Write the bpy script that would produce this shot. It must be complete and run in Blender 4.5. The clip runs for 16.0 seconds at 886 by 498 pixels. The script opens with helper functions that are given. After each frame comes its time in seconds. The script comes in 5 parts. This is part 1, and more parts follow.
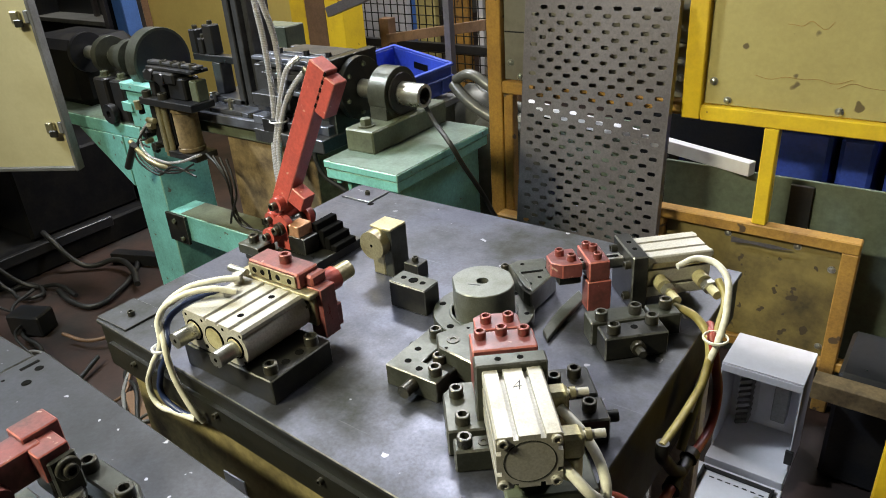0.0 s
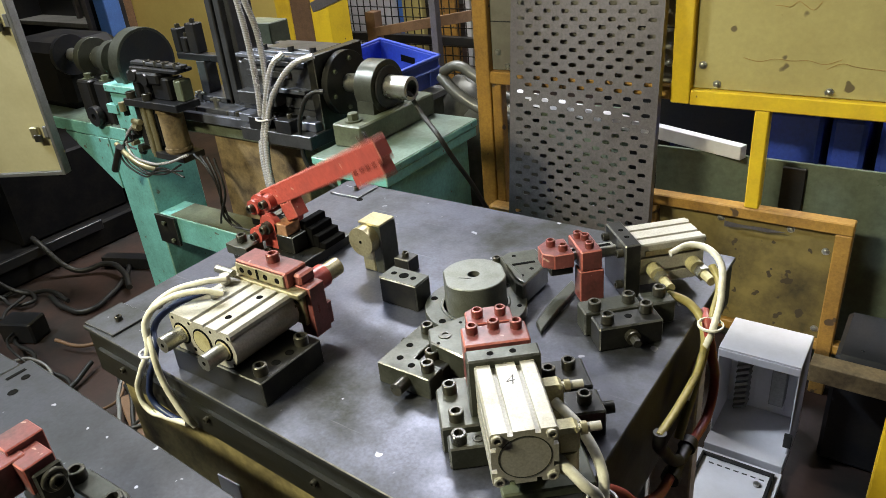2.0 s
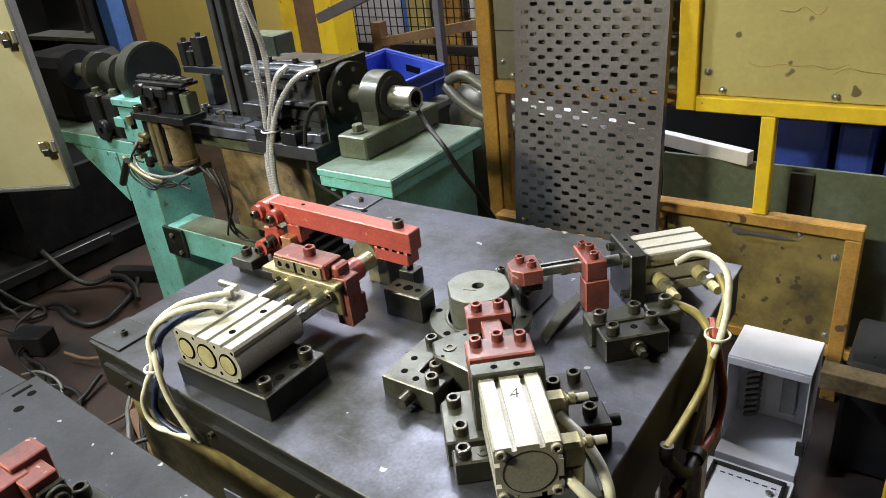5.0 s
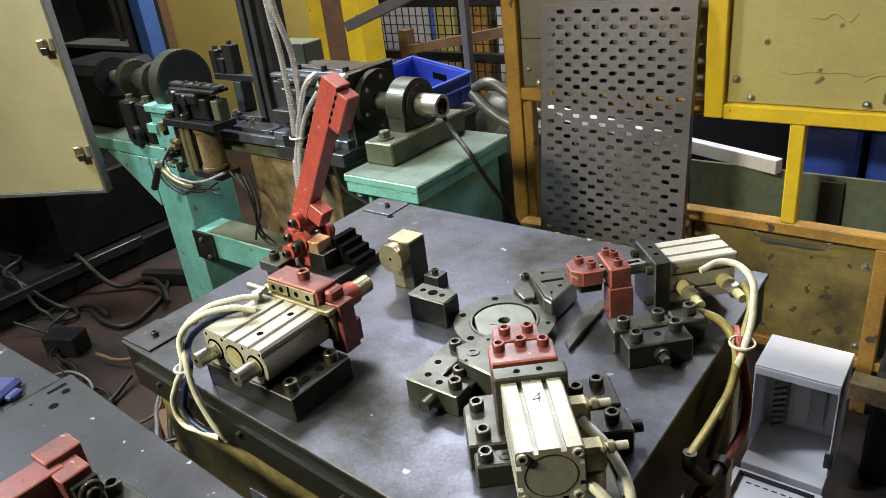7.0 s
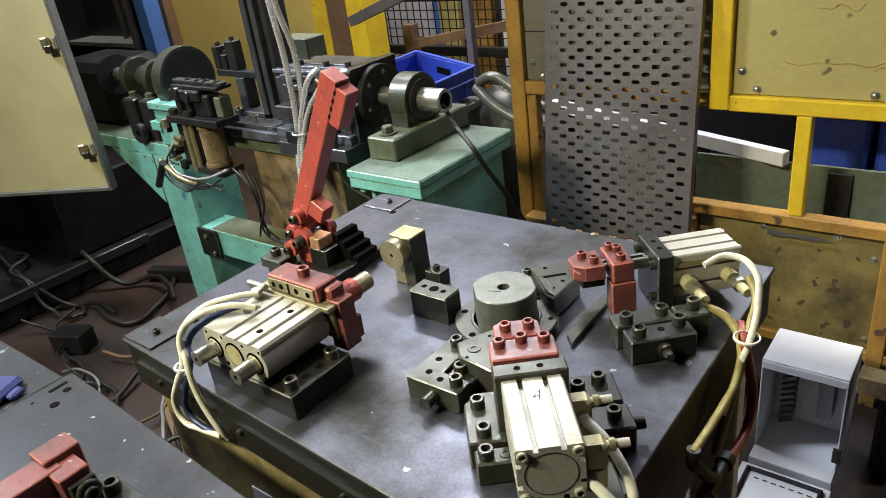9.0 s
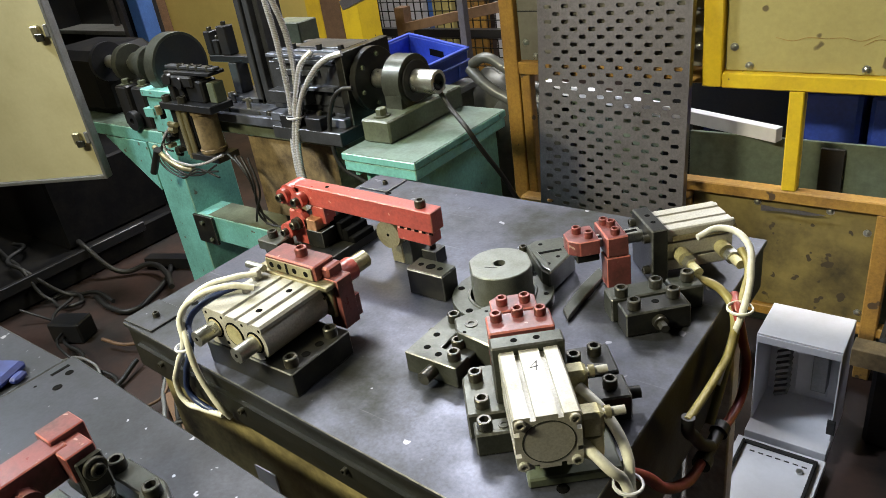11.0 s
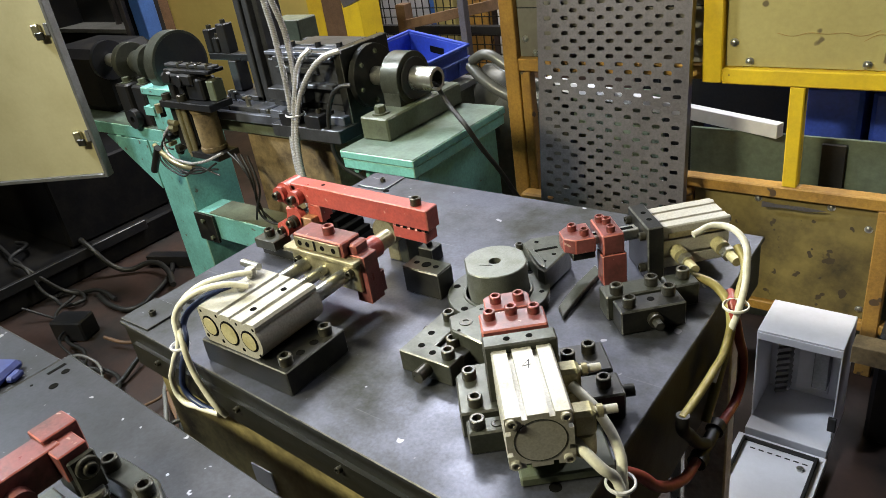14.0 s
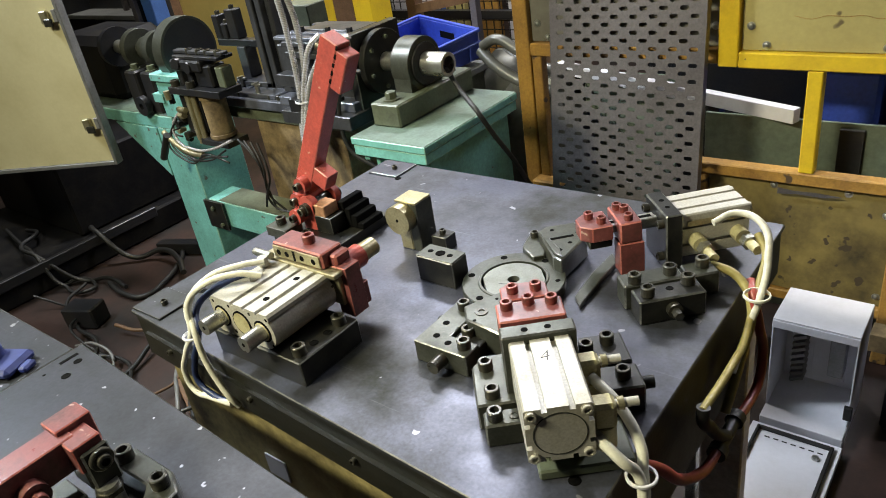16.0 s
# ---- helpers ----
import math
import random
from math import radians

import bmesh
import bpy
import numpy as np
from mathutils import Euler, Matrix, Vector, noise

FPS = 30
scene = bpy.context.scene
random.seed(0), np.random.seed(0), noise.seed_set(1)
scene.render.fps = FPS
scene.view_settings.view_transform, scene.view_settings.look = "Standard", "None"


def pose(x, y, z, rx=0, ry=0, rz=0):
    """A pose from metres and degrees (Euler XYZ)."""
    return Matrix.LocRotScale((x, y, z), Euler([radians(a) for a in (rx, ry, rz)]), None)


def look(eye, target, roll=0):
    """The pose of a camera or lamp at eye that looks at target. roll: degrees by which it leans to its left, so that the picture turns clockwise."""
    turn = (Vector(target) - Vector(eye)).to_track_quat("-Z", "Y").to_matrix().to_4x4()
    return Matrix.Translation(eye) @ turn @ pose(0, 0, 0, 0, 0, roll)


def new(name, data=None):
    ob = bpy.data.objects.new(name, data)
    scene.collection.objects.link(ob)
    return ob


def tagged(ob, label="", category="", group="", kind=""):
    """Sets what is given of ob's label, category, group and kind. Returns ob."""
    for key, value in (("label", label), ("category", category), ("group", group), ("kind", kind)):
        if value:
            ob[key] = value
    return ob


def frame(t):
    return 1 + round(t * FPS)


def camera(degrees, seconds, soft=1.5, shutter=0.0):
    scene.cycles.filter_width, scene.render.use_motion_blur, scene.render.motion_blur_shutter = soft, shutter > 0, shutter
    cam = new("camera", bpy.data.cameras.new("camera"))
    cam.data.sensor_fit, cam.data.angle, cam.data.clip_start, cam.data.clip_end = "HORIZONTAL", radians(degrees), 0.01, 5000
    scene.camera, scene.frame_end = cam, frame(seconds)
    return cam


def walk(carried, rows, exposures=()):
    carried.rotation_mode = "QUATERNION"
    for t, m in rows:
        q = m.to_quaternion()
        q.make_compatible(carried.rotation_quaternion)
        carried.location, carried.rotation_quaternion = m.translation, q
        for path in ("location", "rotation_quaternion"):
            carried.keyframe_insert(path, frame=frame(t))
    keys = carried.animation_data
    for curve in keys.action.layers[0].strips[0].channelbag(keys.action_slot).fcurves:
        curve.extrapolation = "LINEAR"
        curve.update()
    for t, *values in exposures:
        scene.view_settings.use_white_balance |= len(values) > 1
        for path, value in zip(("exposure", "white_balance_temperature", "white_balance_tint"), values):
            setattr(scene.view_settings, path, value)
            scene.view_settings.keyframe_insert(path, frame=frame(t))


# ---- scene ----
cam = camera(62.9, 16.0, 0.7, 0.5)
PATH = [
    (0, (1.003, -0.436, 1.411), (-0.079, 0.982, 0.507), -4.0),
    (0.5, (1.007, -0.427, 1.415), (-0.089, 0.996, 0.534), -4.8),
    (1, (1.003, -0.415, 1.411), (-0.06, 1.02, 0.511), -5.8),
    (1.5, (1.002, -0.418, 1.406), (-0.055, 1.008, 0.484), -5.7),
    (2, (1.001, -0.421, 1.405), (-0.066, 0.997, 0.483), -5.6),
    (2.5, (1.003, -0.422, 1.406), (-0.069, 0.997, 0.491), -5.7),
    (3, (1.002, -0.422, 1.406), (-0.077, 0.995, 0.495), -5.9),
    (5.3, (1.004, -0.412, 1.408), (-0.089, 1.001, 0.509), -6.6),
    (5.5, (1.003, -0.413, 1.408), (-0.093, 1.002, 0.517), -6.5),
    (6, (1.002, -0.414, 1.409), (-0.112, 0.992, 0.525), -6.6),
    (6.5, (1.005, -0.417, 1.409), (-0.141, 0.966, 0.53), -7.0),
    (7, (1.011, -0.42, 1.411), (-0.14, 0.96, 0.534), -7.0),
    (7.5, (1.016, -0.418, 1.409), (-0.133, 0.961, 0.527), -7.0),
    (8, (1.013, -0.412, 1.408), (-0.141, 0.957, 0.517), -7.1),
    (8.5, (1.012, -0.409, 1.406), (-0.153, 0.953, 0.517), -7.4),
    (9, (1.013, -0.408, 1.407), (-0.152, 0.954, 0.52), -7.7),
    (9.5, (1.02, -0.413, 1.403), (-0.121, 0.951, 0.487), -8.2),
    (12, (1.021, -0.419, 1.401), (-0.134, 0.928, 0.478), -8.8),
    (12.5, (1.022, -0.418, 1.4), (-0.13, 0.929, 0.474), -8.9),
    (13, (1.024, -0.411, 1.399), (-0.12, 0.934, 0.46), -9.1),
    (13.5, (1.025, -0.407, 1.399), (-0.129, 0.931, 0.46), -9.0),
    (14, (1.029, -0.409, 1.4), (-0.129, 0.931, 0.47), -9.0),
    (14.5, (1.028, -0.41, 1.402), (-0.139, 0.925, 0.478), -9.0),
    (15, (1.027, -0.411, 1.402), (-0.138, 0.923, 0.473), -9.0),
    (15.5, (1.024, -0.407, 1.399), (-0.133, 0.927, 0.46), -9.2),
    (16, (1.013, -0.403, 1.397), (-0.155, 0.906, 0.438), -9.5),
]
walk(cam, [(t, look(eye, target, roll)) for t, eye, target, roll in PATH])

# ---- light ----
world = bpy.data.worlds.new("hall_air")
world.use_nodes = True
world.node_tree.nodes["Background"].inputs[0].default_value = (0.55, 0.6, 0.7, 1)
world.node_tree.nodes["Background"].inputs[1].default_value = 0.005
scene.world = world


def lamp(eye, target, width, length, watts, colour, spread=180):
    data = bpy.data.lights.new("tube_or_fill_light", "AREA")
    data.shape, data.size, data.size_y, data.energy, data.color = "RECTANGLE", width, length, watts, colour
    data.spread = radians(spread)
    ob = new("tube_or_fill_light", data)
    ob.matrix_world = look(eye, target)
    return ob


lamp((-1.5, 2.1, 3.3), (0.2, 0.4, 0.8), 1.6, 0.5, 55, (0.70, 0.80, 1.0))
lamp((0.55, 3.7, 2.75), (0.5, 0.4, 0.8), 0.5, 0.15, 66, (0.96, 0.97, 1.0))
lamp((-0.5, -1.7, 2.9), (0.0, 0.25, 0.8), 0.6, 0.2, 39, (1.0, 0.945, 0.66), 95)
lamp((-2.4, -0.4, 3.4), (-0.2, 0.7, 0.8), 0.5, 0.2, 34, (0.84, 0.92, 1.0), 78)
# Unseen fill lamps added to brighten the booth wall and the cage
lamp((-2.2, 1.5, 3.8), (-2.3, 2.7, 0.9), 1.2, 0.3, 98, (1.0, 0.97, 0.88))
lamp((-1.3, 2.45, 3.6), (-1.5, 3.2, 0.7), 1.0, 0.3, 120, (1.0, 0.96, 0.9))
# Unseen narrow fill lamp added to brighten the white enclosure
lamp((1.35, 2.75, 3.3), (0.8, 1.1, 0.2), 1.2, 0.25, 6, (0.9, 0.9, 1.0), 50)


# ---- materials ----
def surface(name, colour, rough=0.5, metal=0.0, worn=None, amount=0.35, size=8.0, bump=0.15, grain=160.0, rough_span=0.18, stretch=(1, 1, 1), specks=None, speckle=0.5, scratched=False, bands=0.0):
    """Base colour broken by broad stains and fine grain, with uneven gloss and fine relief."""
    m = bpy.data.materials.new(name)
    m.use_nodes = True
    nt = m.node_tree
    n, link = nt.nodes, nt.links.new
    b = n["Principled BSDF"]
    b.inputs["Metallic"].default_value = metal
    co = n.new("ShaderNodeTexCoord")
    mp = n.new("ShaderNodeMapping")
    mp.inputs["Scale"].default_value = stretch
    geo = n.new("ShaderNodeNewGeometry")
    oi = n.new("ShaderNodeObjectInfo")
    add = n.new("ShaderNodeVectorMath")
    add.operation = "MULTIPLY_ADD"
    link(oi.outputs["Random"], add.inputs[0])
    add.inputs[1].default_value = (7, 5, 9)
    link(co.outputs["Object"], add.inputs[2])
    link(add.outputs[0], mp.inputs[0])
    broad, fine = n.new("ShaderNodeTexNoise"), n.new("ShaderNodeTexNoise")
    for tex, s, d in ((broad, size, 6.0), (fine, grain, 3.0)):
        tex.inputs["Scale"].default_value = s
        tex.inputs["Detail"].default_value = d
        tex.inputs["Roughness"].default_value = 0.65
        link(mp.outputs[0], tex.inputs["Vector"])
    ramp = n.new("ShaderNodeMapRange")
    ramp.inputs[1].default_value, ramp.inputs[2].default_value = 0.42, 0.68
    ramp.inputs[3].default_value, ramp.inputs[4].default_value = 0.0, amount
    link(broad.outputs[0], ramp.inputs[0])
    mix = n.new("ShaderNodeMix")
    mix.data_type = "RGBA"
    mix.inputs["A"].default_value = (*colour, 1)
    worn = worn or tuple(c * 0.45 for c in colour)
    mix.inputs["B"].default_value = (*worn, 1)
    link(ramp.outputs[0], mix.inputs["Factor"])
    tint = n.new("ShaderNodeMix")
    tint.data_type, tint.blend_type = "RGBA", "MULTIPLY"
    tint.inputs["Factor"].default_value = speckle
    grey = n.new("ShaderNodeMapRange")
    grey.inputs[1].default_value, grey.inputs[2].default_value = 0.3, 0.7
    grey.inputs[3].default_value, grey.inputs[4].default_value = 0.6, 1.25
    link(fine.outputs[0], grey.inputs[0])
    link(mix.outputs["Result"], tint.inputs["A"])
    link(grey.outputs[0], tint.inputs["B"])
    out = tint.outputs["Result"]
    if specks:
        vor = n.new("ShaderNodeTexNoise")
        vor.inputs["Scale"].default_value, vor.inputs["Detail"].default_value = specks[1], 2.0
        link(mp.outputs[0], vor.inputs["Vector"])
        cut = n.new("ShaderNodeMapRange")
        cut.inputs[1].default_value, cut.inputs[2].default_value = specks[2], specks[2] + 0.03
        link(vor.outputs[0], cut.inputs[0])
        over = n.new("ShaderNodeMix")
        over.data_type = "RGBA"
        over.inputs["B"].default_value = (*specks[0], 1)
        link(cut.outputs[0], over.inputs["Factor"])
        link(out, over.inputs["A"])
        out = over.outputs["Result"]
    if scratched:
        turn = n.new("ShaderNodeMapping")
        turn.inputs["Rotation"].default_value = (0, 0, 0.6)
        turn.inputs["Scale"].default_value = (5, 130, 5)
        link(mp.outputs[0], turn.inputs[0])
        hair = n.new("ShaderNodeTexNoise")
        hair.inputs["Scale"].default_value, hair.inputs["Detail"].default_value = 1.0, 3.0
        link(turn.outputs[0], hair.inputs["Vector"])
        cut2 = n.new("ShaderNodeMapRange")
        cut2.inputs[1].default_value, cut2.inputs[2].default_value, cut2.inputs[4].default_value = 0.69, 0.78, 0.3
        link(hair.outputs[0], cut2.inputs[0])
        over2 = n.new("ShaderNodeMix")
        over2.data_type = "RGBA"
        over2.inputs["B"].default_value = (0.34, 0.34, 0.36, 1)
        link(cut2.outputs[0], over2.inputs["Factor"])
        link(out, over2.inputs["A"])
        out = over2.outputs["Result"]
    link(out, b.inputs["Base Color"])
    if bands:
        wave = n.new("ShaderNodeTexWave")
        wave.wave_type, wave.bands_direction = "BANDS", "Z"
        wave.inputs["Scale"].default_value = bands
        link(co.outputs["Object"], wave.inputs["Vector"])
        dark = n.new("ShaderNodeMix")
        dark.data_type, dark.blend_type = "RGBA", "MULTIPLY"
        dark.inputs["Factor"].default_value = 0.4
        link(out, dark.inputs["A"])
        link(wave.outputs["Color"], dark.inputs["B"])
        link(dark.outputs["Result"], b.inputs["Base Color"])
    gloss = n.new("ShaderNodeMapRange")
    gloss.inputs[3].default_value, gloss.inputs[4].default_value = max(rough - rough_span, 0.05), min(rough + rough_span, 1)
    link(broad.outputs[0], gloss.inputs[0])
    link(gloss.outputs[0], b.inputs["Roughness"])
    bp = n.new("ShaderNodeBump")
    bp.inputs["Strength"].default_value = bump
    bp.inputs["Distance"].default_value = 0.001
    link(fine.outputs[0], bp.inputs["Height"])
    link(bp.outputs[0], b.inputs["Normal"])
    return m


STEEL_TOP = surface("oiled_steel_plate", (0.092, 0.096, 0.125), 0.43, 0.6, (0.022, 0.023, 0.017), 1.0, 4.5, 0.10, 220, 0.36, specks=((0.3, 0.3, 0.33), 42, 0.715), scratched=True)
# Darker than the main table's top plate
NEAR_TOP = surface("scratched_dark_plate", (0.037, 0.039, 0.048), 0.42, 0.5, (0.016, 0.017, 0.019), 1.0, 7, 0.14, 200, 0.16, specks=((0.34, 0.34, 0.37), 60, 0.70), scratched=True)
STEEL_SIDE = surface("near_black_side_steel", (0.013, 0.014, 0.011), 0.42, 0.3, (0.022, 0.02, 0.014), 0.8, 14, 0.2, 180)
BLACK = surface("blackened_steel", (0.010, 0.0105, 0.011), 0.34, 0.2, (0.045, 0.042, 0.03), 0.5, 30, 0.15, 300)
GREEN_GREY = surface("oily_green_grey_steel", (0.066, 0.07, 0.056), 0.36, 0.45, (0.024, 0.025, 0.017), 0.7, 25, 0.15, 250)
BRIGHT = surface("ground_bright_steel", (0.52, 0.52, 0.49), 0.3, 0.9, (0.38, 0.36, 0.29), 0.6, 30, 0.08, 400, 0.12)
DISC = surface("ground_disc_steel", (0.16, 0.17, 0.15), 0.42, 0.5, (0.09, 0.09, 0.065), 0.6, 40, 0.08, 500, 0.12)
ALU = surface("anodised_aluminium", (0.43, 0.415, 0.37), 0.4, 0.2, (0.35, 0.325, 0.25), 0.7, 22, 0.06, 350, 0.12)
BRASSY = surface("oil_yellowed_steel", (0.42, 0.38, 0.24), 0.36, 0.7, (0.22, 0.19, 0.1), 0.6, 30, 0.1, 300)
RED = surface("worn_red_paint", (0.4, 0.075, 0.06), 0.34, 0.0, (0.25, 0.055, 0.05), 0.7, 22, 0.2, 220, 0.15, specks=((0.5, 0.25, 0.2), 70, 0.72))
RED_DULL = surface("oily_dull_red_paint", (0.2, 0.062, 0.06), 0.33, 0.0, (0.085, 0.035, 0.032), 0.85, 30, 0.2, 220, 0.15, specks=((0.4, 0.26, 0.22), 80, 0.70))
RED_SCREW = surface("red_smeared_screw", (0.26, 0.07, 0.06), 0.36, 0.4, (0.07, 0.05, 0.04), 0.8, 90)
SCREW = surface("dark_screw_steel", (0.05, 0.05, 0.045), 0.32, 0.6, (0.12, 0.105, 0.07), 0.6, 60, 0.15, 400)
# Near-black stands for shade inside bores, slots and notches; also colours black step blocks
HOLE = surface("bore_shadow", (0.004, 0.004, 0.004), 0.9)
TEAL = surface("chipped_teal_paint", (0.16, 0.42, 0.385), 0.5, 0.0, (0.1, 0.25, 0.22), 0.7, 9, 0.2, 120, 0.15, specks=((0.1, 0.1, 0.08), 36, 0.70))
TEAL_TOP = surface("oily_teal_top", (0.17, 0.24, 0.2), 0.4, 0.1, (0.09, 0.1, 0.08), 0.8, 8, 0.15, 120)
OLIVE = surface("olive_machine_paint", (0.1, 0.115, 0.075), 0.45, 0.1, (0.05, 0.05, 0.035), 0.7, 14, 0.2, 140)
YELLOW = surface("safety_yellow_paint", (0.72, 0.5, 0.025), 0.42, 0.0, (0.45, 0.27, 0.03), 0.6, 6, 0.15, 120, 0.15, specks=((0.16, 0.1, 0.04), 30, 0.72), speckle=0.15)
ORANGE = surface("grimy_orange_paint", (0.38, 0.21, 0.045), 0.5, 0.0, (0.17, 0.085, 0.03), 0.8, 7, 0.2, 120, 0.15, specks=((0.08, 0.05, 0.03), 24, 0.66))
PANEL = surface("yellowed_board", (0.4, 0.34, 0.13), 0.6, 0.0, (0.3, 0.24, 0.09), 0.6, 3.5, 0.15, 90, 0.1, specks=((0.12, 0.09, 0.04), 16, 0.70), speckle=0.15)
PANEL_GREY = surface("smeared_grey_board", (0.16, 0.15, 0.125), 0.55, 0.0, (0.08, 0.07, 0.055), 0.7, 6, 0.08, 90, speckle=0.15)
PLATE = surface("galvanised_tray_steel", (0.165, 0.15, 0.158), 0.45, 0.5, (0.09, 0.08, 0.088), 0.9, 4, 0.1, 160)
CREAM = surface("cream_cabinet_paint", (0.55, 0.5, 0.3), 0.5, 0.0, (0.42, 0.37, 0.2), 0.7, 3, 0.05, 90, speckle=0.08)
TUBE = surface("cream_air_hose", (0.68, 0.67, 0.58), 0.42, 0.0, (0.5, 0.45, 0.32), 0.6, 18, 0.05, 90)
TUBE_DIRTY = surface("oily_yellow_hose", (0.3, 0.25, 0.08), 0.42, 0.0, (0.2, 0.16, 0.06), 0.7, 18, 0.05, 90)
TUBE_RED = surface("dull_red_hose", (0.3, 0.05, 0.038), 0.4, 0.0, (0.2, 0.05, 0.03), 0.6, 14, 0.05, 90)
TUBE_BLUE = surface("dark_blue_hose", (0.02, 0.035, 0.11), 0.42, 0.0)
RUBBER = surface("black_rubber", (0.011, 0.011, 0.011), 0.5)
CONDUIT = surface("braided_steel_conduit", (0.86, 0.85, 0.9), 0.25, 0.6, (0.55, 0.53, 0.52), 0.6, 20, 0.4, 420, bands=75.0)
BLUE = surface("blue_plastic", (0.035, 0.07, 0.42), 0.4, 0.0, (0.03, 0.05, 0.25), 0.6, 8, 0.05, 90)
BLUE_CAP = surface("dark_blue_plastic", (0.02, 0.032, 0.16), 0.38, 0.0, (0.015, 0.02, 0.07), 0.7, 14, 0.05, 90)
# Near-black that puts deep shade into the colour of the motor and floor blocks
SHADE_BLACK = surface("near_black_shade", (0.008, 0.008, 0.009), 0.5, 0.0, (0.02, 0.018, 0.015), 0.6, 9, 0.2, 90)
YELLOWED = surface("yellowed_aluminium", (0.46, 0.42, 0.24), 0.45, 0.15, (0.32, 0.27, 0.12), 0.7, 30, 0.06, 350)
BLUE_PAINT = surface("blue_column_paint", (0.06, 0.15, 0.42), 0.5, 0.0, None, 0.6, 5)
WHITE = surface("white_enamel", (0.6, 0.6, 0.65), 0.42, 0.0, (0.44, 0.43, 0.44), 0.5, 6, 0.03, 90, speckle=0.08)
GREY = surface("grey_sheet_steel", (0.2, 0.2, 0.2), 0.5, 0.3, (0.1, 0.1, 0.09), 0.7, 6)
DARK = surface("grimy_dark_steel", (0.018, 0.019, 0.023), 0.34, 0.3, (0.035, 0.03, 0.024), 0.6, 10, 0.2, 120)
CAST = surface("oily_grey_cast_iron", (0.055, 0.057, 0.064), 0.34, 0.3, (0.02, 0.02, 0.022), 0.7, 12, 0.25, 130)
RUST = surface("rusty_cast_block", (0.24, 0.175, 0.09), 0.55, 0.1, (0.05, 0.034, 0.022), 0.95, 13, 0.3, 120)
FLOOR = surface("oily_brown_floor", (0.034, 0.017, 0.013), 0.55, 0.0, (0.005, 0.0045, 0.004), 1.0, 3.2, 0.4, 60, 0.2)
HALL = surface("dim_hall_wall", (0.07, 0.068, 0.062), 0.85, 0.0, None, 0.5, 0.8, 0.2, 20)
FILM = surface("crumpled_clear_film", (0.08, 0.08, 0.07), 0.35, 0.0, (0.04, 0.04, 0.032), 0.8, 14, 0.6, 40)
GLASSY = surface("grey_green_sheet", (0.13, 0.16, 0.125), 0.3, 0.0, (0.06, 0.075, 0.06), 0.7, 3, 0.05, 60)
INK = surface("black_marker", (0.03, 0.03, 0.035), 0.6)
BED = surface("oily_blue_black_bed", (0.12, 0.13, 0.165), 0.32, 0.25, (0.03, 0.03, 0.036), 0.8, 10)
PANEL_SOOT = surface("sooty_ochre_board", (0.21, 0.16, 0.052), 0.6, 0.0, (0.03, 0.022, 0.011), 1.0, 4, 0.1, 90, 0.1, specks=((0.05, 0.035, 0.02), 26, 0.66), speckle=0.15)
PALE_YELLOW = surface("pale_yellow_booth_paint", (0.62, 0.48, 0.14), 0.5, 0.0, (0.5, 0.36, 0.1), 0.6, 2, 0.05, 60, speckle=0.1)
APRON = surface("grimy_yellowed_apron", (0.3, 0.25, 0.11), 0.55, 0.05, (0.05, 0.038, 0.02), 1.0, 9, 0.3, 110)
COPPER = surface("bare_copper_block", (0.55, 0.3, 0.17), 0.4, 0.5, (0.3, 0.15, 0.08), 0.6, 30)
EDGE = surface("rubbed_bright_edge", (0.2, 0.2, 0.185), 0.35, 0.7, (0.05, 0.05, 0.045), 0.9, 45)
EDGE_RED = surface("rubbed_red_edge", (0.48, 0.17, 0.14), 0.4, 0.0, (0.3, 0.06, 0.05), 0.9, 45)
EDGE_TEAL = surface("rubbed_teal_edge", (0.3, 0.55, 0.47), 0.45, 0.0, (0.12, 0.25, 0.22), 0.9, 30)
LEG_GREY = surface("pale_grey_leg_paint", (0.6, 0.56, 0.52), 0.5, 0.0, (0.3, 0.17, 0.13), 0.8, 8, 0.1, 90)
WOOD = surface("brown_steel_angle", (0.16, 0.09, 0.05), 0.6, 0.1, None, 0.6, 12)

# Hardly any gloss, so the painted shade stays dark
for _m in (HOLE, SHADE_BLACK):
    _m.node_tree.nodes["Principled BSDF"].inputs["Specular IOR Level"].default_value = 0.05


# Paint and blackening are rubbed off along the edges of these
WORN = {"oiled_steel_plate": EDGE, "near_black_side_steel": EDGE, "blackened_steel": EDGE, "oily_green_grey_steel": EDGE, "worn_red_paint": EDGE_RED, "oily_dull_red_paint": EDGE_RED, "scratched_dark_plate": EDGE, "chipped_teal_paint": EDGE_TEAL}


# ---- mesh helpers ----
def box(bm, x0, x1, y0, y1, z0, z1, bevel=0.0012):
    ret = bmesh.ops.create_cube(bm, size=1.0)
    vs = ret["verts"]
    for v in vs:
        v.co = Vector((x0 if v.co.x < 0 else x1, y0 if v.co.y < 0 else y1, z0 if v.co.z < 0 else z1))
    if bevel:
        es = list({e for v in vs for e in v.link_edges})
        bmesh.ops.bevel(bm, geom=es, offset=bevel, segments=1, affect="EDGES", clamp_overlap=True, material=1)
    return bm


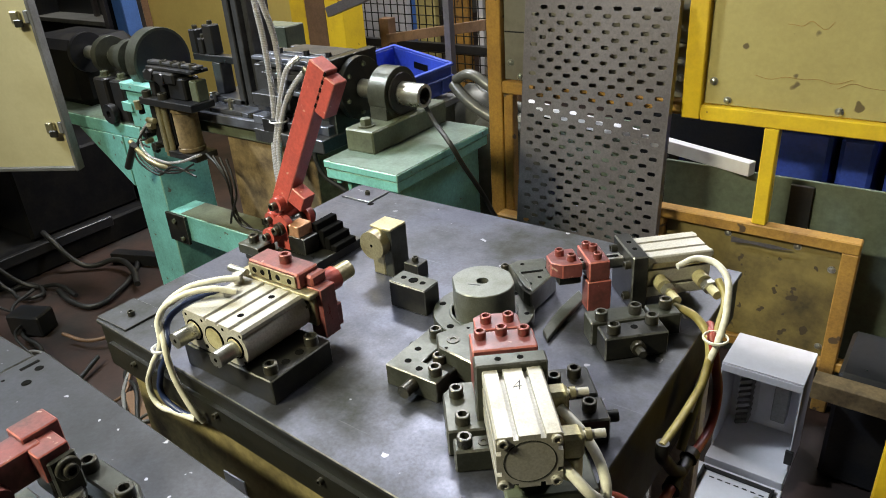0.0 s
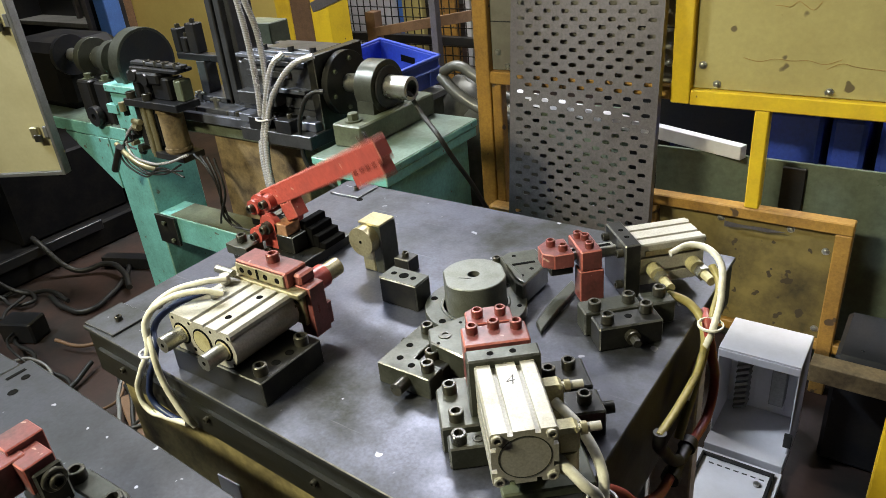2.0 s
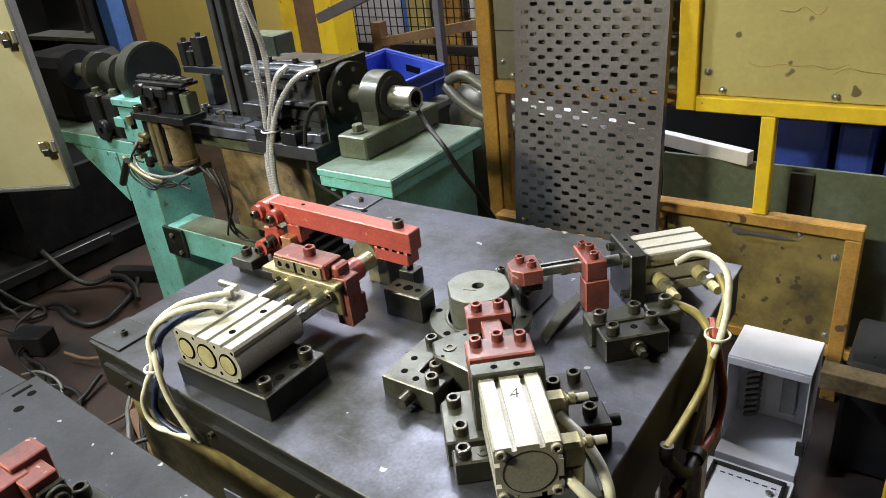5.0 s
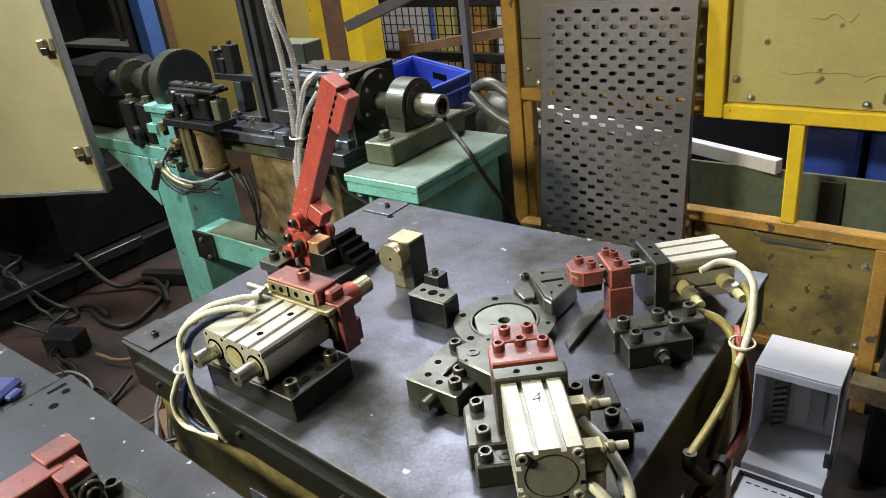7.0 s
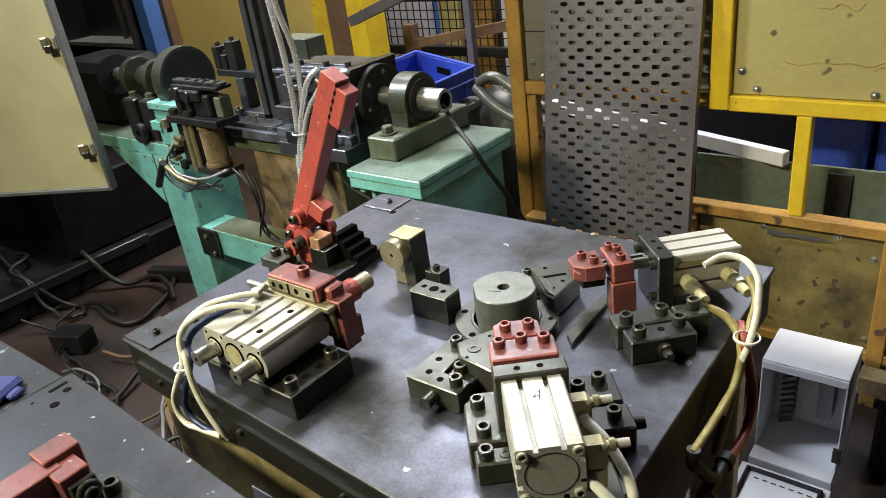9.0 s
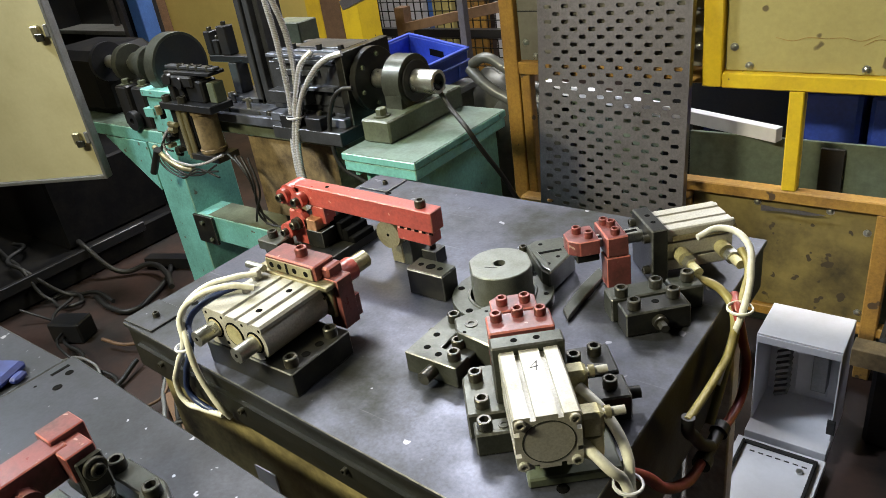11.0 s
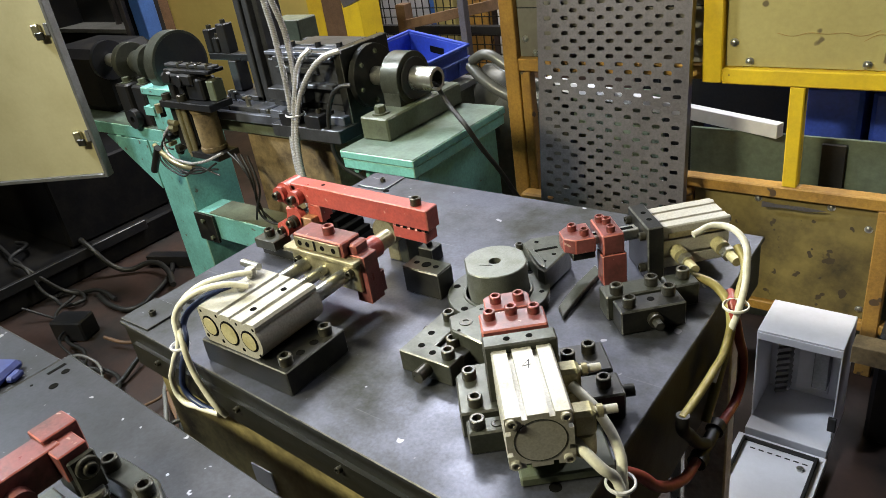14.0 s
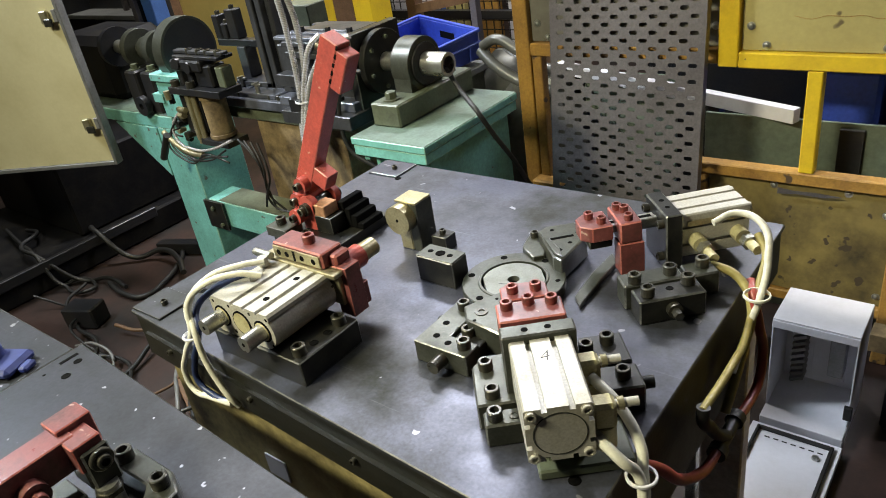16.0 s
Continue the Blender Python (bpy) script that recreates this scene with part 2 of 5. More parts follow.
def prism(bm, outline, z0, z1, bevel=0.0012):
    lo = [bm.verts.new((x, y, z0)) for x, y in outline]
    hi = [bm.verts.new((x, y, z1)) for x, y in outline]
    fs = [bm.faces.new(lo[::-1]), bm.faces.new(hi)]
    k = len(outline)
    for i in range(k):
        fs.append(bm.faces.new((lo[i], lo[(i + 1) % k], hi[(i + 1) % k], hi[i])))
    bmesh.ops.recalc_face_normals(bm, faces=fs)
    if bevel:
        es = list({e for f in fs for e in f.edges})
        bmesh.ops.bevel(bm, geom=es, offset=bevel, segments=1, affect="EDGES", clamp_overlap=True, material=1)
    return bm


TURN = {"Z": Matrix.Identity(4), "X": Matrix.Rotation(math.pi / 2, 4, "Y"), "Y": Matrix.Rotation(-math.pi / 2, 4, "X")}


def cyl(bm, at, axis, r, length, seg=24, r2=None):
    """A rod from at along +axis."""
    m = Matrix.Translation(at) @ TURN[axis] @ Matrix.Translation((0, 0, length / 2))
    bmesh.ops.create_cone(bm, cap_ends=True, segments=seg, radius1=r, radius2=r if r2 is None else r2, depth=length, matrix=m)
    return bm


def lathe(bm, at, axis, profile, seg=32):
    """Turns (radius, height) pairs round the axis; a closed profile gives a ring."""
    m = Matrix.Translation(at) @ TURN[axis]
    rings = []
    for r, h in profile:
        rings.append([bm.verts.new(m @ Vector((r * math.cos(2 * math.pi * i / seg), r * math.sin(2 * math.pi * i / seg), h))) for i in range(seg)])
    for a, b in zip(rings, rings[1:]):
        for i in range(seg):
            bm.faces.new((a[i], a[(i + 1) % seg], b[(i + 1) % seg], b[i]))
    return bm


def ringed(bm, at, axis, r_out, r_in, length, seg=32):
    c = min(0.001, length * 0.2)
    lathe(bm, at, axis, [(r_in, 0), (r_out - c, 0), (r_out, c), (r_out, length - c), (r_out - c, length), (r_in, length), (r_in, 0)], seg)
    return bm


def link_mesh(name, bm, material):
    bmesh.ops.recalc_face_normals(bm, faces=bm.faces)
    me = bpy.data.meshes.new(name)
    bm.to_mesh(me)
    bm.free()
    me.polygons.foreach_set("use_smooth", [True] * len(me.polygons))
    me.set_sharp_from_angle(angle=radians(32))
    m = material[0] if isinstance(material, (list, tuple)) else material
    me.materials.append(m)
    if m.name in WORN:
        me.materials.append(WORN[m.name])
    else:
        me.polygons.foreach_set("material_index", [0] * len(me.polygons))
    return me


def part(name, bm, material, parent, label=""):
    ob = new(name, link_mesh(name, bm, material))
    ob.parent = parent
    return tagged(ob, label)


def thing(name, label, category, m=None, group="", kind=""):
    ob = new(name)
    ob.empty_display_size = 0.05
    if m is not None:
        ob.matrix_basis = m
    return tagged(ob, label, category, group, kind)


def solid(name, bm, material, label, category="", kind="", group=""):
    return tagged(new(name, link_mesh(name, bm, material)), label, category, group, kind)


def B(*a, bevel=0.0012):
    return box(bmesh.new(), *a, bevel=bevel)


def C(*a, **k):
    return cyl(bmesh.new(), *a, **k)


_bm = bmesh.new()
lathe(_bm, (0, 0, 0), "Z", [(0.0, 0.0), (0.0088, 0.0), (0.0088, 0.0112), (0.0078, 0.0122), (0.0053, 0.0122)], 20)
lathe(_bm, (0, 0, 0), "Z", [(0.0053, 0.0122), (0.0050, 0.0055), (0.0, 0.0055)], 6)
SCREW_MESH = link_mesh("cap_screw", _bm, SCREW)
RED_SCREW_MESH = SCREW_MESH.copy()
RED_SCREW_MESH.materials[0] = RED_SCREW
ALU_SCREW_MESH = SCREW_MESH.copy()
ALU_SCREW_MESH.materials[0] = ALU
_bm = bmesh.new()
lathe(_bm, (0, 0, 0), "Z", [(0.0, 0.0), (0.009, 0.0), (0.009, 0.0095), (0.008, 0.0105), (0.0, 0.0105)], 6)
lathe(_bm, (0, 0, -0.002), "Z", [(0.0, 0.0), (0.0135, 0.0), (0.0135, 0.002), (0.0, 0.002)], 20)
HEX_MESH = link_mesh("hex_bolt", _bm, OLIVE)
# Flat near-black disc on the surface; the hole's inner shade is in its colour
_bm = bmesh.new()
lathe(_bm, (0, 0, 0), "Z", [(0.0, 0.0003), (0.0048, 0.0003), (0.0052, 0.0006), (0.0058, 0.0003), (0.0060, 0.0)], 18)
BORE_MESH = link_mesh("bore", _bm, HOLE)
FACE = {"+z": (0, 0, 0), "-y": (90, 0, 0), "+y": (-90, 0, 0), "+x": (0, 90, 0), "-x": (0, -90, 0)}


def fixed(mesh, name, parent, x, y, z, size=1.0, face="+z", spin=0.0):
    ob = new(name, mesh)
    ob.parent = parent
    ob.matrix_basis = pose(x, y, z, *FACE[face]) @ pose(0, 0, 0, 0, 0, spin) @ Matrix.Diagonal((size, size, size, 1))
    return ob


def screw(parent, x, y, z, size=1.0, face="+z", mesh=None):
    return fixed(mesh or SCREW_MESH, "cap_screw", parent, x, y, z, size, face, (x * 7919 + y * 3571) % 60)


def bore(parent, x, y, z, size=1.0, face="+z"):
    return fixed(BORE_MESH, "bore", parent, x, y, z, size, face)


def tube(name, points, r, material, parent=None, label="", category=""):
    data = bpy.data.curves.new(name, "CURVE")
    data.dimensions, data.bevel_depth, data.bevel_resolution, data.resolution_u, data.use_fill_caps = "3D", r, 3, 10, True
    sp = data.splines.new("BEZIER")
    sp.bezier_points.add(len(points) - 1)
    for p, co in zip(sp.bezier_points, points):
        p.co = co
        p.handle_left_type = p.handle_right_type = "AUTO"
    data.materials.append(material)
    ob = new(name, data)
    if parent:
        ob.parent = parent
    return tagged(ob, label, category)


# ---- hall ----
H = 0.85
solid("floor", B(-6, 5, -4, 7, -0.1, 0, bevel=0), FLOOR, "oily brown workshop floor with dark stains", "floor", "structure")
solid("ceiling", B(-6.1, 5.1, -4.1, 7.1, 4.4, 4.5, bevel=0), HALL, "dim workshop ceiling", "ceiling", "structure")
for _name, _b in (("wall_north", (-6, 5, 7.0, 7.2)), ("wall_south", (-6, 5, -4.2, -4.0)), ("wall_west", (-6.2, -6, -4, 7)), ("wall_east", (5, 5.2, -4, 7))):
    solid(_name, B(*_b, 0, 4.4, bevel=0), HALL, "dim bare workshop wall", "wall", "structure")


# ---- fixture table ----
def fixture_table():
    t = thing("fixture_table", "steel fixture table with an oiled dark top plate", "table")
    top = part("top_plate", prism(bmesh.new(), [(0.0, -0.004), (0.783, -0.0475), (0.783, 0.602), (0.0, 0.602)], H - 0.007, H, bevel=0.0012), [STEEL_TOP], t, "oiled blue-grey steel top plate")
    # Almost the whole side height is this plate, much darker than the top
    part("lower_plate", prism(bmesh.new(), [(0.004, -0.001), (0.78, -0.0445), (0.78, 0.598), (0.004, 0.598)], H - 0.082, H - 0.007, bevel=0.002), STEEL_SIDE, t, "near-black lower plate")
    part("apron", B(0.05, 0.74, 0.004, 0.56, H - 0.27, H - 0.082, bevel=0.003), APRON, t, "rusty yellowed apron frame")
    # Added thin panel that makes the apron's right end near-black
    part("end_panel", B(0.7405, 0.7445, 0.006, 0.558, H - 0.27, H - 0.083, bevel=0.001), STEEL_SIDE, t, "thin near-black panel added over the apron's end")
    part("tag_plate", B(0.234, 0.280, 0.0015, 0.004, H - 0.231, H - 0.191, bevel=0.0005), WHITE, t, "pale tag plate")
    part("shelf_pan", B(0.06, 0.72, 0.05, 0.55, 0.22, 0.25), DARK, t)
    for x in (0.06, 0.66):
        for y in (0.05, 0.49):
            if x < 0.5 or y < 0.3:
                part("leg", B(x, x + 0.06, y, y + 0.06, 0, H - 0.27, bevel=0.003), OLIVE, t)
    part("leg", B(0.685, 0.757, 0.561, 0.597, 0, H - 0.083, bevel=0.003), LEG_GREY, t, "pale grey painted leg")
    part("leg_brace", B(0.655, 0.675, 0.57, 0.59, 0.0, H - 0.27, bevel=0.002), BRIGHT, t, "bare bright angle beside the leg")
    part("side_strip", prism(bmesh.new(), [(0.03, -0.0085), (0.76, -0.0495), (0.76, -0.0435), (0.03, -0.0025)], H - 0.05, H - 0.03, bevel=0), STEEL_SIDE, t, "bolted dark side strip")
    for x in (0.1, 0.3, 0.5, 0.68):
        screw(t, x, -0.0068 - 0.0561 * x, H - 0.04, 0.5, "-y")
    for x, y in ((0.0, 0.0), (0.012, 0.535)):
        p = part("corner_plate", B(x, x + 0.074, y, y + 0.064, H, H + 0.0035, bevel=0.0008), STEEL_TOP, t, "small bolted corner plate")
        screw(p, x + 0.045, y + 0.03, H + 0.0035, 0.62)
    for x, y in ((0.065, 0.085), (0.09, 0.535), (0.7, 0.55), (0.46, 0.27), (0.748, 0.027)):
        bore(top, x, y, H, 1.1)
    for x in (0.12, 0.33, 0.52, 0.7):
        bore(t, x, -0.0014 - 0.0561 * x, H - 0.052, 0.6, "-y")
    return t


fixture_table()

# ---- guided air cylinder ----
GX = 0.296


def guided_cylinder():
    g = thing("guided_cylinder", "aluminium guided air cylinder on a dark steel block", "pneumatic cylinder")
    base = part("base_block", B(0.227, 0.397, -0.002, 0.102, H, H + 0.036, bevel=0.0015), BLACK, g, "blackened steel base block")
    for y in (0.014, 0.084):
        screw(base, 0.381, y, H + 0.036, 1.05)
    for y in (0.038, 0.062):
        bore(base, 0.381, y, H + 0.036, 1.0)
    z0, z1 = H + 0.036, H + 0.090
    # Body with two raised shoulders and a round-edged rail on each side
    bm = bmesh.new()
    barrel = [(0.036 + 0.0265 * math.cos(radians(a)), 0.0265 + 0.0265 * math.sin(radians(a))) for a in range(-84, 42, 14)]
    out = [(-0.06, 0.006), (-0.054, 0.0), (0.034, 0.0)] + barrel + [(0.055, 0.0445), (0.0575, 0.0455), (0.0575, 0.0505), (0.0545, 0.054),
           (0.042, 0.054), (0.036, 0.050), (0.034, 0.050), (0.033, 0.0535), (0.014, 0.0535), (0.013, 0.050), (0.009, 0.050), (0.008, 0.0535), (-0.010, 0.0535), (-0.011, 0.050), (-0.015, 0.050), (-0.016, 0.054), (-0.054, 0.054), (-0.06, 0.048)]
    near = [bm.verts.new((GX + x, 0.002, z0 + z)) for x, z in out]
    far = [bm.verts.new((GX + x, 0.108, z0 + z)) for x, z in out]
    bm.faces.new(near), bm.faces.new(far[::-1])
    for i in range(len(out)):
        bm.faces.new((near[i], near[(i + 1) % len(out)], far[(i + 1) % len(out)], far[i]))
    body = part("body", bm, ALU, g, "anodised aluminium cylinder body")
    for x in (-0.04, 0.0, 0.04):
        r = 0.0155 if x else 0.018
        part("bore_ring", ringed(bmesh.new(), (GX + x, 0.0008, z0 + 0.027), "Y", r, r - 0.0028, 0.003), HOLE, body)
        # Open bore drawn as a flat disc; its warm-lit inside is in the colour
        part("bore_cap", C((GX + x, 0.0004, z0 + 0.027), "Y", r - 0.0026, 0.003, seg=32), YELLOWED, body, "yellow disc standing for the lit inside of the bore")
    for x in (-0.054, -0.021, 0.021, 0.054):
        bore(body, GX + x, 0.002, z0 + 0.008, 0.5, "-y")
        bore(body, GX + x * 0.98, 0.002, z0 + 0.047, 0.4, "-y")
    for x, y in ((-0.038, 0.03), (-0.038, 0.075), (0.024, 0.03), (0.024, 0.082), (-0.05, 0.05), (-0.045, 0.09)):
        bore(body, GX + x, y, z1 - 0.0004, 0.75)
    # Carriage: flange, guide rods and red block
    car = part("carriage", B(GX - 0.066, GX + 0.068, 0.0, 0.012, z0 + 0.004, z1 - 0.004), BRASSY, g, "oil-yellowed steel flange plate")
    for x in (-0.04, 0.04):
        part("guide_rod", C((GX + x, -0.142, z0 + 0.027), "Y", 0.0108, 0.142), BRIGHT, car, "polished steel guide rod")
        bore(car, GX + x, -0.142, z0 + 0.027, 0.5, "-y")
    part("piston_rod", C((GX, -0.095, z0 + 0.027), "Y", 0.008, 0.095), BRIGHT, car, "polished steel piston rod")
    part("top_lip", B(GX - 0.07, GX + 0.073, -0.010, 0.014, z1 - 0.004, z1 + 0.003), BRASSY, car, "worn bright top lip")
    bm = B(GX - 0.055, GX + 0.072, 0.012, 0.034, z0 - 0.002, z1 + 0.004)
    box(bm, GX + 0.05, GX + 0.077, 0.006, 0.034, z0 - 0.016, z1 + 0.005)
    box(bm, GX + 0.054, GX + 0.074, 0.014, 0.044, z0 - 0.012, z0 + 0.022)
    part("red_block", bm, RED_DULL, car, "worn red painted block")
    bm = B(GX - 0.047, GX + 0.050, -0.004, 0.034, z1 + 0.003, z1 + 0.026, bevel=0.002)
    box(bm, GX + 0.048, GX + 0.062, 0.008, 0.036, z1 + 0.003, z1 + 0.02, bevel=0.003)
    part("top_block", bm, RED_DULL, car, "red painted block with a bare drilled face")
    face = part("bare_face", B(GX - 0.045, GX + 0.046, -0.0062, -0.004, z1 + 0.005, z1 + 0.022, bevel=0.0005), BRASSY, car, "bare yellowed steel face")
    for x in (-0.034, -0.018, 0.012, 0.034):
        bore(face, GX + x, -0.0062, z1 + 0.013, 0.72, "-y")
    part("groove", B(GX - 0.005, GX - 0.001, -0.0068, -0.0062, z1 + 0.006, z1 + 0.021, bevel=0), HOLE, face)
    screw(car, GX + 0.008, 0.016, z1 + 0.026, 1.0, mesh=RED_SCREW_MESH)
    for x, z in ((-0.05, 0.046), (0.055, 0.046)):
        screw(car, GX + x, 0.0, z0 + z - 0.012, 0.7, "-y")
    bm = C((GX + 0.05, 0.03, z0 + 0.046), "Y", 0.0165, 0.03, seg=20)
    part("rod_holder", bm, RED, car)
    part("pusher_pin", C((GX + 0.05, 0.06, z0 + 0.046), "Y", 0.013, 0.028, seg=20), BRASSY, car, "bare steel pusher pin")
    # Air fittings
    part("fitting", C((GX - 0.045, 0.086, z1), "Z", 0.007, 0.014, seg=12), ALU, g)
    part("elbow", C((GX - 0.075, 0.098, z1 + 0.010), "X", 0.0055, 0.034, seg=14), BRIGHT, g)
    part("fitting", C((GX - 0.03, 0.055, z1), "Z", 0.006, 0.012, seg=12), ALU, g)
    return g, car


GUIDED, CARRIAGE = guided_cylinder()


def hose_bundle_left():
    z = H + 0.105
    h = thing("hose_bundle", "tied cream air hoses hanging over the table edge", "hose")
    tube("hose", [(0.285, 0.055, z - 0.004), (0.262, 0.035, z + 0.004), (0.222, 0.0, z - 0.008), (0.206, -0.015, z - 0.03), (0.210, -0.024, 0.892), (0.178, -0.027, 0.846), (0.151, -0.027, 0.796), (0.159, -0.027, 0.773), (0.195, -0.026, 0.773), (0.242, -0.022, 0.776)], 0.0044, TUBE, h)
    tube("hose", [(0.262, 0.08, z - 0.002), (0.245, 0.055, z + 0.002), (0.215, 0.018, z - 0.006), (0.198, -0.008, z - 0.035), (0.219, -0.024, 0.895), (0.229, -0.030, 0.858), (0.243, -0.030, 0.822), (0.257, -0.028, 0.796), (0.260, -0.022, 0.780)], 0.0044, TUBE, h)
    tube("hose", [(0.25, 0.06, z - 0.01), (0.222, 0.01, z - 0.022), (0.208, -0.008, z - 0.045), (0.221, -0.020, 0.893), (0.186, -0.024, 0.831), (0.177, -0.025, 0.794), (0.201, -0.024, 0.779), (0.239, -0.020, 0.774)], 0.0044, TUBE_BLUE, h, "dark blue air hose")
    part("cable_tie", ringed(bmesh.new(), (0.208, -0.024, 0.881), "Z", 0.0135, 0.011, 0.004, 16), WHITE, h, "white cable tie")
    return h


hose_bundle_left()


# ---- lifting disc and its seat ----
DX, DY = 0.511, 0.294


def disc_seat():
    s = thing("disc_seat", "flat steel seat ring with bolt holes", "seat ring")
    bm = bmesh.new()
    ringed(bm, (DX, DY, H), "Z", 0.072, 0.0465, 0.015, 48)
    ringed(bm, (DX, DY, H), "Z", 0.0495, 0.0455, 0.0165, 48)
    r = part("ring", bm, GREEN_GREY, s)
    for a in (20, 75, 135, 195, 255, 310):
        bore(r, DX + 0.062 * math.cos(radians(a)), DY + 0.062 * math.sin(radians(a)), H + 0.0152, 0.85 if a % 2 else 0.6)
    return s


disc_seat()


def lifting_disc():
    bm = bmesh.new()
    seg, r, z0, z1 = 64, 0.0448, -0.052, 0.0
    flats = ((222, 0.0408), (42, 0.0425))
    rings = []
    for rr, z in ((0.0085, z0), (r, z0), (r, z1 - 0.0012), (r - 0.0012, z1), (0.0085, z1), (0.0085, z0)):
        ring = []
        for i in range(seg):
            a = 2 * math.pi * i / seg
            k = rr
            if rr > 0.02:
                for fa, d in flats:
                    c = math.cos(a - radians(fa))
                    if c > 0.2:
                        k = min(k, (d - (r - rr)) / c)
            ring.append(bm.verts.new((k * math.cos(a), k * math.sin(a), z)))
        rings.append(ring)
    for a, b in zip(rings, rings[1:]):
        for i in range(seg):
            bm.faces.new((a[i], a[(i + 1) % seg], b[(i + 1) % seg], b[i]))
    d = solid("lifting_disc", bm, DISC, "ground steel disc with flats and a centre hole", "disc")
    d.matrix_basis = pose(DX, DY, H + 0.062)
    part("centre_plug", C((0, 0, -0.012), "Z", 0.0084, 0.004, seg=24), HOLE, d, "near-black plug standing for the shaded centre hole")
    mark = part("scribed_mark", B(-0.022, -0.004, -0.0145, -0.0135, 0.0001, 0.0005, bevel=0), INK, d)
    mark.matrix_basis = pose(0.004, 0.002, 0, 0, 0, 18)
    return d


DISC_OB = lifting_disc()


# ---- the two side clamps ----
def body_profile(w, h):
    """Square aluminium profile with two T-grooves in each long face."""
    a, g, d = w / 2, 0.0027, 0.005
    side = [(-a + 0.002, 0.0)]
    for c in (-0.013, 0.013):
        side += [(c - g, 0.0), (c - g, d), (c + g, d), (c + g, 0.0)]
    side += [(a - 0.002, 0.0)]
    out = []
    for k in range(4):
        t = radians(90 * k)
        for x, y in side:
            y -= a
            out.append((x * math.cos(t) - y * math.sin(t), x * math.sin(t) + y * math.cos(t)))
    return out


def clamp_body(parent, y0, y1, zc, w, material=ALU):
    bm = bmesh.new()
    out = body_profile(w, w)
    n = len(out)
    near = [bm.verts.new((x, y0, zc + z)) for x, z in out]
    far = [bm.verts.new((x, y1, zc + z)) for x, z in out]
    bm.faces.new(near), bm.faces.new(far[::-1])
    for i in range(n):
        bm.faces.new((near[i], near[(i + 1) % n], far[(i + 1) % n], far[i]))
    body = part("body", bm, material, parent, "grooved aluminium cylinder body")
    part("end_rim", ringed(bmesh.new(), (0, y1 - 0.001, zc), "Y", w * 0.40, w * 0.385, 0.0014, 40), GREEN_GREY, body, "thin raised rim")
    for sx in (-1, 1):
        for sz in (-1, 1):
            screw(body, sx * w * 0.40, y1 - 0.004, zc + sz * w * 0.40, 0.62, "+y", mesh=ALU_SCREW_MESH)
    return body


FRONT = Matrix.Translation((DX, DY, H)) @ pose(0, 0, 0, 0, 0, math.degrees(math.atan2(-0.767, 0.642)) - 90)
RIGHT = Matrix.Translation((DX - 0.005, DY + 0.006, H)) @ pose(0, 0, 0, 0, 0, 43.6 - 90)


